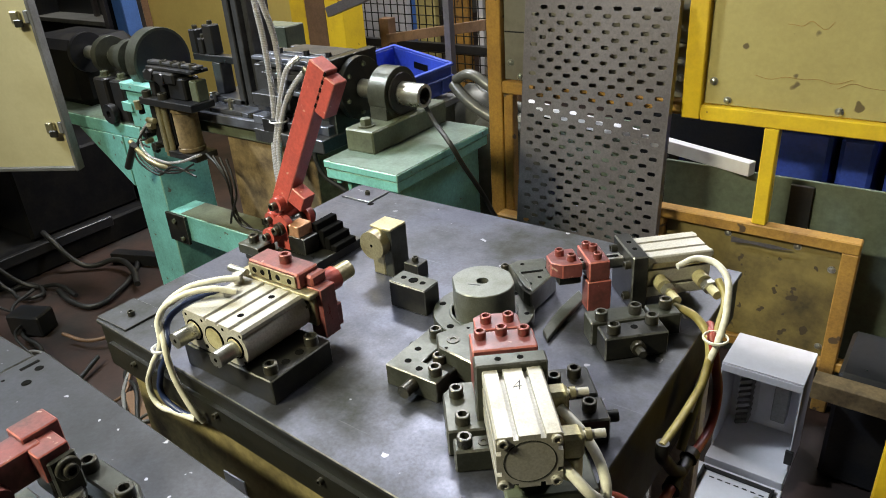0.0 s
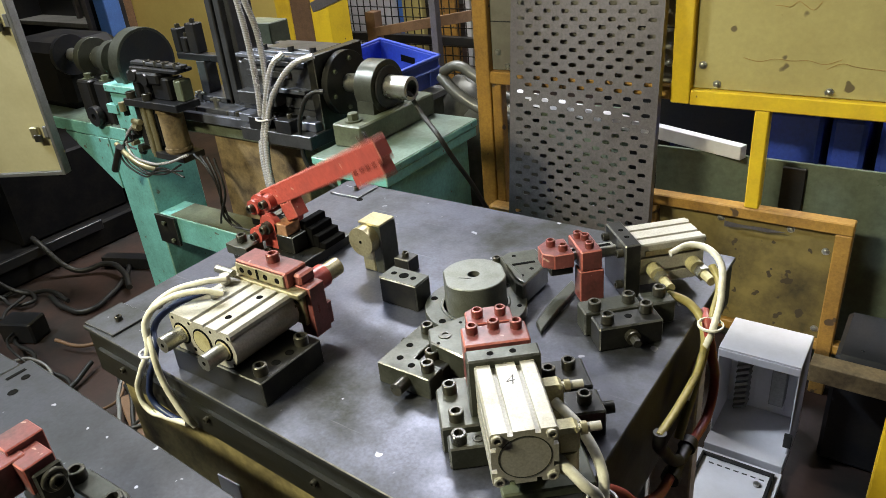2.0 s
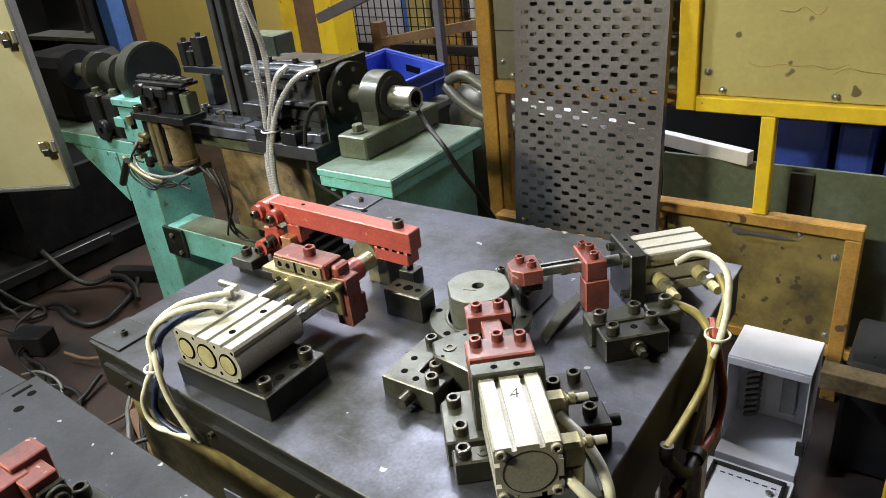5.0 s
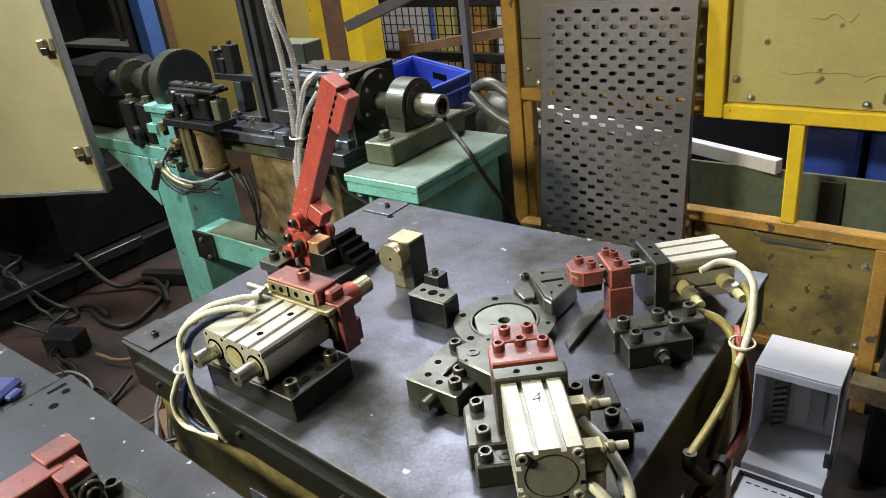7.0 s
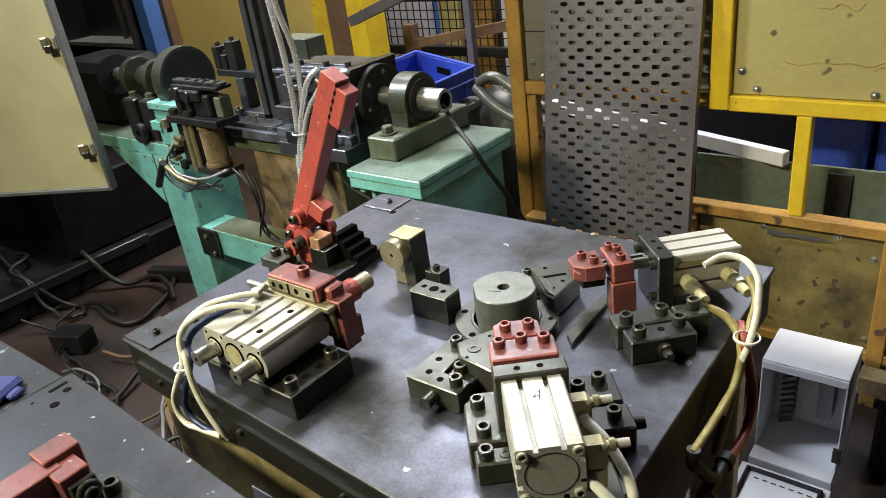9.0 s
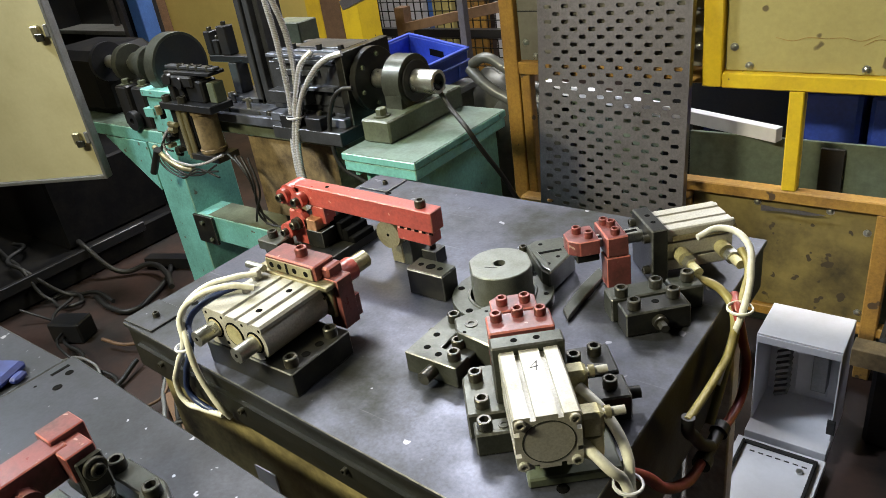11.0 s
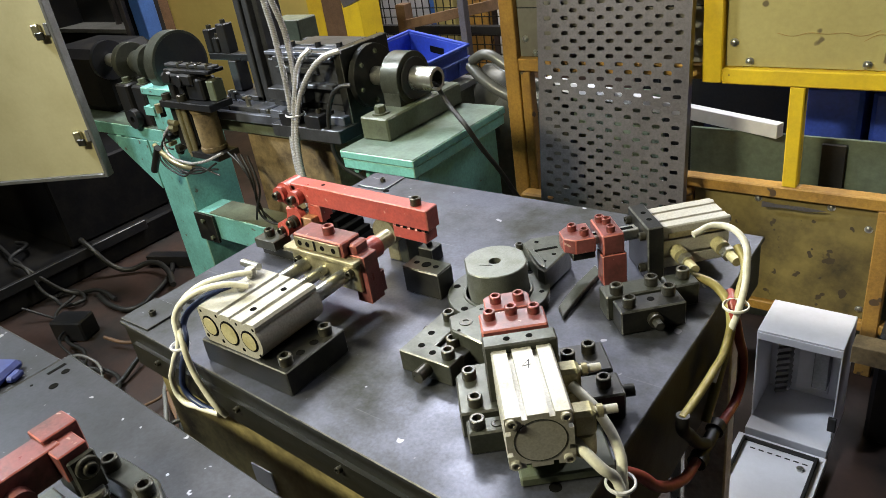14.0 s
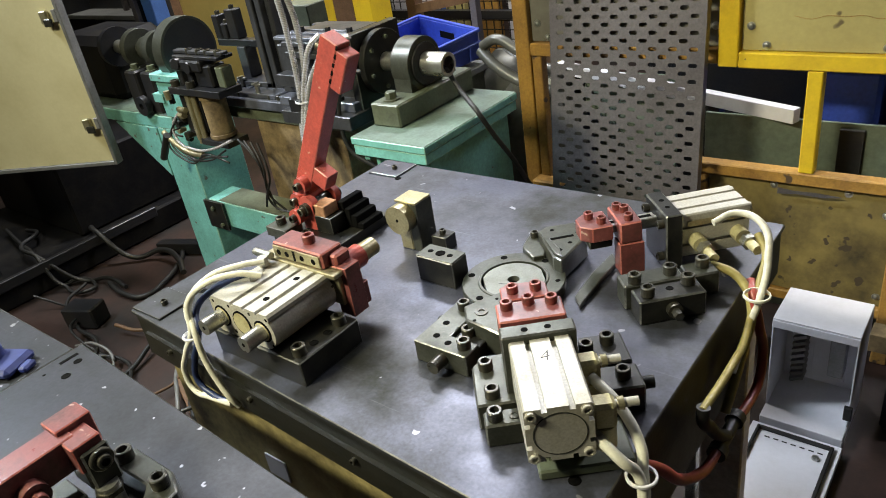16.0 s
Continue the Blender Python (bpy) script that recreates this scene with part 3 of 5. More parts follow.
def front_clamp():
    c = thing("front_clamp", "compact air clamp with red jaw aimed at the disc", "clamp", FRONT, "side clamps")
    clamp_body(c, 0.258, 0.362, 0.068, 0.064)
    fl = part("flange", B(-0.039, 0.039, 0.2365, 0.258, 0.01, 0.106, bevel=0.0018), GREEN_GREY, c, "worn grey steel flange")
    for x in (-0.011, 0.013):
        bore(fl, x, 0.247, 0.106, 0.62)
    br = part("bracket", B(-0.037, 0.037, 0.176, 0.214, 0.066, 0.095, bevel=0.0018), RED_DULL, c, "red painted bracket")
    part("bracket_leg", B(0.014, 0.037, 0.178, 0.236, 0.0, 0.066), RED_DULL, c)
    part("bracket_leg", B(-0.037, -0.022, 0.178, 0.236, 0.0, 0.066), BLACK, c)
    for x in (-0.025, 0.0, 0.025):
        screw(br, x, 0.188 if x else 0.183, 0.095, 0.8, mesh=RED_SCREW_MESH)
    # Sliding jaw on its guide
    j = part("jaw", prism(bmesh.new(), [(-0.026, 0.012), (0.028, 0.012), (0.028, -0.016), (0.02, -0.022), (-0.02, -0.022), (-0.026, -0.016)], 0.068, 0.092), RED_DULL, c, "red painted sliding jaw")
    part("jaw_bar", B(-0.012, 0.012, 0.012, 0.075, 0.066, 0.086), RED_DULL, j)
    part("piston_rod", C((0, 0.012, 0.062), "Y", 0.009, 0.09), BRIGHT, j, "polished steel piston rod")
    part("jaw_tip", B(-0.014, 0.014, -0.034, 0.0, 0.045, 0.067), BLACK, j)
    for x in (-0.013, 0.014):
        screw(j, x, -0.004, 0.092, 0.78, mesh=RED_SCREW_MESH)
    w = part("guide_block", prism(bmesh.new(), [(-0.032, 0.075), (0.026, 0.073), (0.073, 0.093), (0.072, 0.123), (0.034, 0.165), (-0.032, 0.165)], 0.008, 0.044, bevel=0.002), GREEN_GREY, c, "five-sided oily guide block")
    part("pin", ringed(bmesh.new(), (0.052, 0.112, 0.044), "Z", 0.0085, 0.004, 0.0012, 24), SCREW, w)
    for x, y in ((0.062, 0.128), (0.03, 0.088)):
        bore(w, x, y, 0.0442, 0.4)
    part("support_block", B(-0.03, 0.02, 0.30, 0.335, 0.012, 0.0355, bevel=0.002), GREEN_GREY, c)
    part("support_plate", B(-0.072, 0.0225, 0.29, 0.352, 0.0, 0.012, bevel=0.002), OLIVE, c, "oily olive support plate")
    # Clamp feet
    part("foot", prism(bmesh.new(), [(0.030, 0.186), (0.058, 0.186), (0.0735, 0.204), (0.0735, 0.271), (0.030, 0.271)], 0.0, 0.034, bevel=0.002), GREEN_GREY, c)
    for b in ((0.0265, 0.068, 0.274, 0.298, 0.0, 0.029), (-0.102, -0.047, 0.178, 0.232, 0.0, 0.034), (-0.104, -0.047, 0.236, 0.276, 0.0, 0.034)):
        part("foot", B(*b, bevel=0.002), BLACK if b[0] < 0 else GREEN_GREY, c)
    for x, y in ((0.0575, 0.210), (0.055, 0.257), (0.056, 0.2865), (-0.057, 0.204), (-0.083, 0.194), (-0.085, 0.256)):
        screw(c, x, y, 0.029 if y > 0.28 else 0.034, 0.95)
    part("grub_screw", ringed(bmesh.new(), (0.036, 0.286, 0.029), "Z", 0.006, 0.003, 0.001, 20), SCREW, c)
    part("set_bolt", C((-0.118, 0.255, 0.02), "X", 0.007, 0.016, seg=16), BLACK, c)
    # Air fittings on the side of the body
    for y in (0.275, 0.34):
        fit_ = part("fitting", B(-0.056, -0.032, y - 0.011, y + 0.011, 0.052, 0.082, bevel=0.004), YELLOWED, c, "oil-stained plastic elbow fitting")
        part("stem", C((-0.045, y, 0.026), "Z", 0.0115, 0.027, seg=18), YELLOWED, fit_, "yellowed plastic stem")
        part("knob", C((-0.078, y, 0.074), "X", 0.0046, 0.028, seg=14), ALU, fit_)
        part("knob_collar", C((-0.064, y, 0.074), "X", 0.0066, 0.006, seg=14), BRASSY, fit_)
    near = FRONT.inverted()
    for first, rest in (((-0.045, 0.287, 0.066), ((0.769, 0.088, 0.902), (0.797, 0.07, 0.878), (0.803, 0.06, 0.862), (0.808, 0.052, 0.835), (0.80, 0.045, 0.76))),
                        ((-0.036, 0.352, 0.052), ((0.764, 0.047, 0.9), (0.791, 0.041, 0.885), (0.802, 0.05, 0.866), (0.81, 0.044, 0.835), (0.804, 0.035, 0.76)))):
        tube("hose", [first] + [tuple(near @ Vector(p)) for p in rest], 0.0055, TUBE, c)
    tie = near @ Vector((0.804, 0.054, 0.858))
    part("cable_tie", ringed(bmesh.new(), tuple(tie), "Z", 0.0155, 0.013, 0.004, 18), WHITE, c, "white cable tie")
    mark = new("marker_digit", bpy.data.curves.new("marker_digit", "FONT"))
    mark.data.body, mark.data.size, mark.data.extrude, mark.data.align_x = "4", 0.023, 0.0001, "CENTER"
    mark.data.shear, mark.data.offset = 0.35, -0.0005
    mark.data.materials.append(INK)
    mark.parent = c
    mark.matrix_basis = pose(0.0, 0.295, 0.1002, 0, 0, 190)
    return c, j


FRONT_CLAMP, FRONT_JAW = front_clamp()


def right_clamp():
    c = thing("rear_clamp", "compact air clamp with red jaw and black flange", "clamp", RIGHT, "side clamps")
    clamp_body(c, 0.228, 0.322, 0.047, 0.064)
    fl = part("flange", B(-0.039, 0.039, 0.205, 0.228, 0.0, 0.085, bevel=0.0018), BLACK, c, "blackened steel flange")
    for x in (-0.010, 0.012):
        bore(fl, x, 0.217, 0.085, 0.62)
    for x, z in ((-0.027, 0.069), (0.027, 0.069), (0.027, 0.02)):
        screw(fl, x, 0.205, z, 0.7, "-y")
    br = part("bracket", B(-0.029, 0.030, 0.146, 0.176, 0.051, 0.081, bevel=0.0018), RED_DULL, c, "red painted bracket")
    part("bracket_leg", B(0.006, 0.032, 0.144, 0.178, 0.004, 0.051), RED_DULL, c)
    for x, y in ((-0.017, 0.156), (-0.007, 0.163), (0.018, 0.161)):
        screw(br, x, y, 0.081, 0.72, mesh=RED_SCREW_MESH)
    j = part("jaw", prism(bmesh.new(), [(-0.024, 0.02), (0.024, 0.02), (0.024, -0.008), (0.012, -0.022), (-0.012, -0.022), (-0.024, -0.008)], 0.057, 0.079), RED_DULL, c, "red painted sliding jaw")
    part("jaw_base", B(-0.02, 0.02, -0.012, 0.02, 0.045, 0.057), BLACK, j)
    part("jaw_bar", B(-0.009, 0.009, 0.02, 0.085, 0.059, 0.071), BRIGHT, j, "slotted bright steel bar")
    part("slot", B(-0.003, 0.003, 0.022, 0.08, 0.0712, 0.0716, bevel=0), HOLE, j)
    part("piston_rod", C((0, 0.05, 0.061), "Y", 0.0085, 0.085), BRIGHT, j, "polished steel piston rod")
    for x, y in ((-0.008, -0.004), (0.010, 0.008)):
        screw(j, x, y, 0.079, 0.76, mesh=RED_SCREW_MESH)
    w = part("guide_block", prism(bmesh.new(), [(-0.0735, 0.054), (0.0025, 0.058), (0.0185, 0.066), (-0.0355, 0.118), (-0.0835, 0.113), (-0.0855, 0.07)], 0.003, 0.037, bevel=0.002), GREEN_GREY, c, "oily angled guide block")
    part("lower_plate", prism(bmesh.new(), [(-0.066, 0.028), (-0.03, 0.036), (-0.03, 0.053), (-0.086, 0.068), (-0.087, 0.112), (-0.105, 0.108), (-0.104, 0.05)], 0.0, 0.022, bevel=0.0015), GREEN_GREY, c, "stepped lower plate")
    screw(c, -0.088, 0.052, 0.022, 0.7)
    part("wear_strip", prism(bmesh.new(), [(-0.046, 0.057), (0.001, 0.061), (0.014, 0.068), (-0.006, 0.071), (-0.044, 0.064)], 0.0372, 0.041, bevel=0.001), GREEN_GREY, w, "raised worn strip")
    part("key_slot", B(-0.046, -0.041, 0.058, 0.1, 0.0372, 0.0378, bevel=0), HOLE, w)
    for x, y in ((-0.07, 0.075), (-0.01, 0.072), (-0.05, 0.108), (-0.025, 0.09)):
        bore(w, x, y, 0.0372, 0.55)
    part("strap", prism(bmesh.new(), [(0.066, 0.07), (0.09, 0.07), (0.045, 0.108), (0.0, 0.15), (-0.025, 0.15), (0.016, 0.109)], 0.0, 0.008), GREEN_GREY, c)
    for b in ((0.112, 0.146, 0.13, 0.214, 0.0, 0.034), (0.076, 0.108, 0.124, 0.202, 0.0, 0.035), (0.076, 0.108, 0.208, 0.248, 0.0, 0.033)):
        part("foot", B(*b, bevel=0.002), BLACK if b[0] > 0.1 else GREEN_GREY, c)
    for x, y in ((0.132, 0.145), (0.099, 0.14), (0.094, 0.188), (0.122, 0.2), (0.09, 0.232)):
        screw(c, x, y, 0.035, 1.0)
    bore(c, 0.126, 0.175, 0.0342, 0.8)
    part("set_bolt", C((0.146, 0.172, 0.018), "X", 0.0095, 0.008, seg=18), SCREW, c)
    part("set_bolt", C((0.154, 0.172, 0.018), "X", 0.006, 0.012, seg=6), SCREW, c)
    for y in (0.248, 0.306):
        f = part("fitting", C((0.032, y, 0.04), "X", 0.0105, 0.018, seg=16), YELLOWED, c, "oil-stained push fitting")
        part("fitting_nut", C((0.05, y + 0.004, 0.036), "X", 0.0105, 0.012, seg=6), BRIGHT, c)
        part("nozzle", C((0.062, y + 0.004, 0.036), "X", 0.0066, 0.02, seg=14), YELLOWED, c)
    part("sensor_strip", B(0.0322, 0.034, 0.236, 0.31, 0.061, 0.069, bevel=0.0004), BRASSY, c)
    return c, j


RIGHT_CLAMP, RIGHT_JAW = right_clamp()


def corner_stop():
    s = thing("corner_stop", "dark L-shaped steel stop block bolted to the table", "stop block")
    L = part("block", prism(bmesh.new(), [(0.487, 0.105), (0.566, 0.105), (0.566, 0.133), (0.524, 0.133), (0.524, 0.2), (0.487, 0.2)], H, H + 0.03), GREEN_GREY, s)
    part("inner_plate", B(0.5245, 0.564, 0.1335, 0.18, H, H + 0.024), BLACK, s)
    for x, y, z in ((0.505, 0.188, 0.03), (0.538, 0.15, 0.024), (0.553, 0.121, 0.03)):
        screw(s, x, y, H + z, 0.95)
    for x, y in ((0.503, 0.152), (0.508, 0.125), (0.53, 0.119)):
        bore(L, x, y, H + 0.0302, 0.75)
    part("set_bolt", C((0.53, 0.085, H + 0.016), "Y", 0.0085, 0.02, seg=18), SCREW, s)
    part("set_bolt", C((0.477, 0.17, H + 0.014), "X", 0.0075, 0.01, seg=18), SCREW, s)


corner_stop()


def small_block():
    b = thing("drilled_block", "black steel block with three drilled holes", "block")
    bl = part("block", B(0.371, 0.437, 0.255, 0.29, H, H + 0.042, bevel=0.0015), BLACK, b)
    top = part("block_top", B(0.3715, 0.4365, 0.2555, 0.2895, H + 0.042, H + 0.0436, bevel=0.0005), GREEN_GREY, b, "worn bare top face")
    bore(top, 0.404, 0.2725, H + 0.0437, 1.25)
    bore(top, 0.386, 0.2725, H + 0.0437, 0.75)
    bore(top, 0.421, 0.2725, H + 0.0437, 0.75)


small_block()


def roller_post():
    p = thing("roller_post", "upright steel post with a yellowed round pad", "post")
    part("post", B(0.306, 0.324, 0.322, 0.362, H, H + 0.083, bevel=0.0015), GREEN_GREY, p, "dark oily upright")
    part("post_foot", B(0.281, 0.306, 0.322, 0.35, H, H + 0.055, bevel=0.002), BRASSY, p, "oil-yellowed front block")
    part("post_cap", B(0.284, 0.326, 0.320, 0.358, H + 0.083, H + 0.087, bevel=0.0008), BRASSY, p)
    part("round_pad", C((0.298, 0.304, H + 0.06), "Y", 0.0235, 0.02, seg=36), BRASSY, p, "yellowed round steel pad")
    bore(p, 0.298, 0.304, H + 0.06, 0.45, "-y")
    part("side_foot", B(0.334, 0.362, 0.335, 0.362, H, H + 0.026), BLACK, p)
    screw(p, 0.348, 0.348, H + 0.026, 0.6)


roller_post()


# ---- swing clamp ----
PX, PY, PZ = 0.115, 0.314, H + 0.086


def swing_clamp():
    s = thing("swing_clamp", "red swinging clamp arm on a dark toggle base", "clamp")
    part("base_plate", B(0.05, 0.2, 0.25, 0.385, H, H + 0.018), BLACK, s)
    part("side_bar", B(0.052, 0.102, 0.238, 0.276, H + 0.018, H + 0.036), GREEN_GREY, s, "oily grey bolted bar")
    screw(s, 0.073, 0.257, H + 0.036, 1.0)
    screw(s, 0.125, 0.262, H + 0.018, 0.9)
    for y in (0.285, 0.335):
        bm = B(0.096, 0.134, y, y + 0.01, H + 0.018, H + 0.06)
        cyl(bm, (PX, y - 0.001, H + 0.06), "Y", 0.02, 0.012, seg=24)
        part("cheek", bm, RED, s)
    for i in range(4):
        part("step_block", B(0.152 + 0.013 * i, 0.165 + 0.013 * i, 0.318, 0.368, H + 0.018, H + 0.062 - 0.011 * i), HOLE, s)
    part("stop_block", B(0.128, 0.156, 0.284, 0.316, H + 0.048, H + 0.068), COPPER, s, "bare copper-coloured stop block")
    part("stop_seat", B(0.128, 0.166, 0.284, 0.317, H + 0.018, H + 0.048), BLACK, s)
    part("clevis", C((0.098, 0.268, H + 0.046), "Y", 0.014, 0.02, seg=20), RED, s)
    screw(s, 0.098, 0.268, H + 0.046, 0.75, "-y")
    part("pivot_pin", C((PX, 0.276, PZ - 0.028), "Y", 0.011, 0.08, seg=20), SCREW, s)
    screw(s, PX, 0.277, PZ - 0.028, 0.8, "-y")
    part("link", B(0.082, 0.105, 0.294, 0.302, H + 0.02, PZ - 0.012, bevel=0.003), RED, s)
    arm = part("arm", B(-0.012, 0.279, -0.014, 0.014, 0.0, 0.034, bevel=0.0015), RED, s, "long red painted clamp arm")
    bm = B(0.208, 0.272, -0.014, 0.014, -0.022, -0.0006, bevel=0.0015)
    part("pad", bm, RED, arm, "red lower jaw pad")
    # Thin near-black slivers painted as the shade in the notches
    for i in range(5):
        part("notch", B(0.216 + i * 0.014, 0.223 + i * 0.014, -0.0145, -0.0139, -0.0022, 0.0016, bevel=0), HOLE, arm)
    bm = cyl(bmesh.new(), (-0.025, -0.018, 0.012), "Y", 0.0205, 0.036, seg=24)
    box(bm, -0.028, 0.0, -0.014, 0.014, 0.004, 0.03)
    part("hub", bm, RED, arm, "round red arm hub")
    bm = B(0.02, 0.05, -0.014, 0.012, -0.03, 0.0)
    part("lug", bm, RED, arm, "red lug under the arm")
    for x, z in ((-0.03, 0.014), (0.006, 0.012)):
        part("pin_head", C((x, -0.028, z), "Y", 0.0135, 0.014, seg=20), RED, arm)
        screw(arm, x, -0.028, z, 0.8, "-y")
    screw(arm, 0.25, 0.0, 0.034, 0.95)
    bore(arm, 0.055, 0.0, 0.0342, 0.6)
    arm.matrix_basis = pose(PX, PY, PZ)
    return s, arm


SWING, ARM = swing_clamp()


# ---- neighbouring tables ----
def side_table(name, x0, x1, y0, y1, z, label, slant=0.0):
    t = thing(name, label, "table")
    part("top_plate", prism(bmesh.new(), [(x0, y0), (x1, y0), (x1, y1 + slant), (x0, y1)], z - 0.026, z, bevel=0.002), NEAR_TOP, t)
    part("lower_plate", prism(bmesh.new(), [(x0 + 0.01, y0 + 0.01), (x1 - 0.01, y0 + 0.01), (x1 - 0.01, y1 + slant - 0.01), (x0 + 0.01, y1 - 0.01)], z - 0.06, z - 0.026), STEEL_SIDE, t)
    part("apron", B(x0 + 0.05, x1 - 0.05, y0 + 0.04, y1 + slant - 0.04, z - 0.19, z - 0.06), RUST, t)
    for x in (x0 + 0.06, x1 - 0.12):
        for y in (y0 + 0.06, y1 + slant - 0.12):
            part("leg", B(x, x + 0.06, y, y + 0.06, 0, z - 0.19), OLIVE, t)
    return t


near_table = side_table("fixture_table", 0.012, 0.62, -0.62, -0.091, H, "neighbouring steel fixture table with a scratched top plate", -0.036)
for _x, _y, _s in ((0.05, -0.118, 1.0), (0.068, -0.145, 1.1), (0.035, -0.16, 0.4)):
    bore(near_table, _x, _y, H + 0.0002, _s)
part("slot", B(0.028, 0.034, -0.135, -0.108, H, H + 0.0006, bevel=0), HOLE, near_table)
far_table = side_table("fixture_table", -0.62, -0.002, -0.62, -0.10, H - 0.008, "scratched steel fixture table at the end of the row")


def near_clamp():
    c = thing("near_clamp", "red air clamp bolted to the neighbouring table", "clamp", Matrix.Translation((0, 0, H)), "side clamps")
    bm = B(0.300, 0.336, -0.585, -0.236, 0.056, 0.094, bevel=0.0013)
    box(bm, 0.293, 0.325, -0.248, -0.210, 0.062, 0.1, bevel=0.0013)
    box(bm, 0.318, 0.356, -0.250, -0.2195, 0.060, 0.0925, bevel=0.0013)
    part("arm", bm, RED_DULL, c, "worn dull red clamp arm with a stepped head")
    part("cheek", B(0.316, 0.3535, -0.247, -0.2165, 0.034, 0.0595, bevel=0.002), BLACK, c, "blackened clevis block")
    part("side_cheek", B(0.3565, 0.362, -0.246, -0.218, 0.034, 0.084, bevel=0.002), BLACK, c, "blackened side cheek")
    pin = part("pin", ringed(bmesh.new(), (0.362, -0.231, 0.07), "X", 0.0125, 0.008, 0.006, 24), SCREW, c)
    screw(pin, 0.363, -0.231, 0.07, 0.85, "+x")
    pin = part("pin", C((0.336, -0.292, 0.066), "X", 0.0145, 0.014, seg=20), RED_DULL, c, "red painted pivot nut")
    screw(pin, 0.35, -0.292, 0.066, 0.85, "+x", mesh=RED_SCREW_MESH)
    rod = part("rod", C((0.362, -0.236, 0.012), "Z", 0.0115, 0.028, seg=20), BRIGHT, c, "polished steel rod")
    part("rod_nut", C((0.362, -0.236, 0.029), "Z", 0.015, 0.006, seg=6), SCREW, rod)
    part("rod_foot", B(0.345, 0.385, -0.25, -0.215, 0.0, 0.012, bevel=0.002), BLACK, c)
    part("base", prism(bmesh.new(), [(0.300, -0.214), (0.330, -0.186), (0.4, -0.186), (0.428, -0.20), (0.436, -0.255), (0.39, -0.212)], 0.0, 0.03, bevel=0.002), GREEN_GREY, c, "oily grey base block")
    part("base", B(0.300, 0.344, -0.47, -0.252, 0.0, 0.03, bevel=0.002), GREEN_GREY, c)
    part("arm_post", B(0.306, 0.332, -0.46, -0.33, 0.03, 0.056, bevel=0.002), BLACK, c)
    screw(c, 0.335, -0.2015, 0.03, 1.1)
    screw(c, 0.406, -0.204, 0.03, 1.1)
    tube("hose", [(0.345, -0.40, 0.045), (0.352, -0.33, 0.05), (0.36, -0.285, 0.045), (0.37, -0.262, 0.036), (0.378, -0.25, 0.016)], 0.0048, TUBE, c)


near_clamp()


def blue_socket():
    c = thing("blue_socket", "blue plastic cap on the scratched end table", "cap")
    m = Matrix.Translation((-0.058, -0.178, H - 0.008))
    c.matrix_basis = m @ pose(0, 0, 0, 0, 0, 25)
    bm = B(-0.055, 0.036, -0.03, 0.03, 0, 0.016, bevel=0.006)
    cyl(bm, (-0.02, 0, 0.014), "Z", 0.023, 0.016, seg=24)
    part("cap", bm, BLUE_CAP, c)
    part("rim", ringed(bmesh.new(), (-0.02, 0, 0.030), "Z", 0.017, 0.011, 0.005, 24), BLACK, c)
    part("spout", B(0.036, 0.05, -0.012, 0.012, 0, 0.010, bevel=0.003), BLUE_CAP, c)


blue_socket()


# ---- hoses and enclosure beside the table ----
def hose_bundle_right():
    h = thing("hose_bundle", "tied cream, yellow and red air hoses beside the table", "hose")
    tube("hose", [(0.738, 0.425, H + 0.082), (0.76, 0.45, H + 0.088), (0.792, 0.446, H + 0.08), (0.81, 0.415, H + 0.05), (0.81, 0.388, H + 0.005), (0.803, 0.375, H - 0.03), (0.80, 0.33, H - 0.07)], 0.0046, TUBE, h, "cream air hose")
    tube("hose", [(0.785, 0.455, H + 0.06), (0.80, 0.44, H + 0.045), (0.804, 0.41, H + 0.02), (0.803, 0.386, H - 0.015), (0.808, 0.345, H - 0.03), (0.81, 0.303, H - 0.028), (0.81, 0.25, H - 0.027), (0.808, 0.203, H - 0.027)], 0.005, TUBE_DIRTY, h, "oil-yellowed air hose")
    tube("hose", [(0.79, 0.42, H + 0.01), (0.803, 0.392, H + 0.005), (0.81, 0.398, H - 0.04), (0.812, 0.42, H - 0.1), (0.812, 0.405, H - 0.14), (0.811, 0.366, H - 0.147), (0.81, 0.322, H - 0.139)], 0.0064, TUBE_RED, h, "dull red air hose")
    tube("hose", [(0.81, 0.26, H - 0.13), (0.81, 0.222, H - 0.128), (0.81, 0.188, H - 0.11), (0.81, 0.13, H - 0.062), (0.806, 0.09, H - 0.012), (0.799, 0.07, H + 0.008)], 0.0064, TUBE_RED, h, "dull red air hose")
    tube("hose", [(0.742, 0.41, H + 0.03), (0.775, 0.41, H + 0.02), (0.80, 0.392, H - 0.005), (0.802, 0.36, H - 0.06), (0.80, 0.31, H - 0.12)], 0.006, TUBE_DIRTY, h)
    part("cable_tie", ringed(bmesh.new(), (0.808, 0.385, H + 0.012), "Z", 0.0165, 0.0145, 0.004, 18), TUBE, h, "cream cable tie")
    bm = C((0.81, 0.252, H - 0.134), "Y", 0.0082, 0.075, seg=16)
    cyl(bm, (0.81, 0.25, H - 0.134), "Y", 0.0115, 0.014, seg=16)
    cyl(bm, (0.81, 0.314, H - 0.134), "Y", 0.0115, 0.014, seg=16)
    part("tee_fitting", bm, RUBBER, h, "black plastic tee fitting")
    tube("elbow", [(0.81, 0.285, H - 0.132), (0.81, 0.25, H - 0.1), (0.809, 0.225, H - 0.068), (0.808, 0.205, H - 0.04), (0.808, 0.206, H - 0.024)], 0.0078, RUBBER, h, "black plastic elbow")


hose_bundle_right()


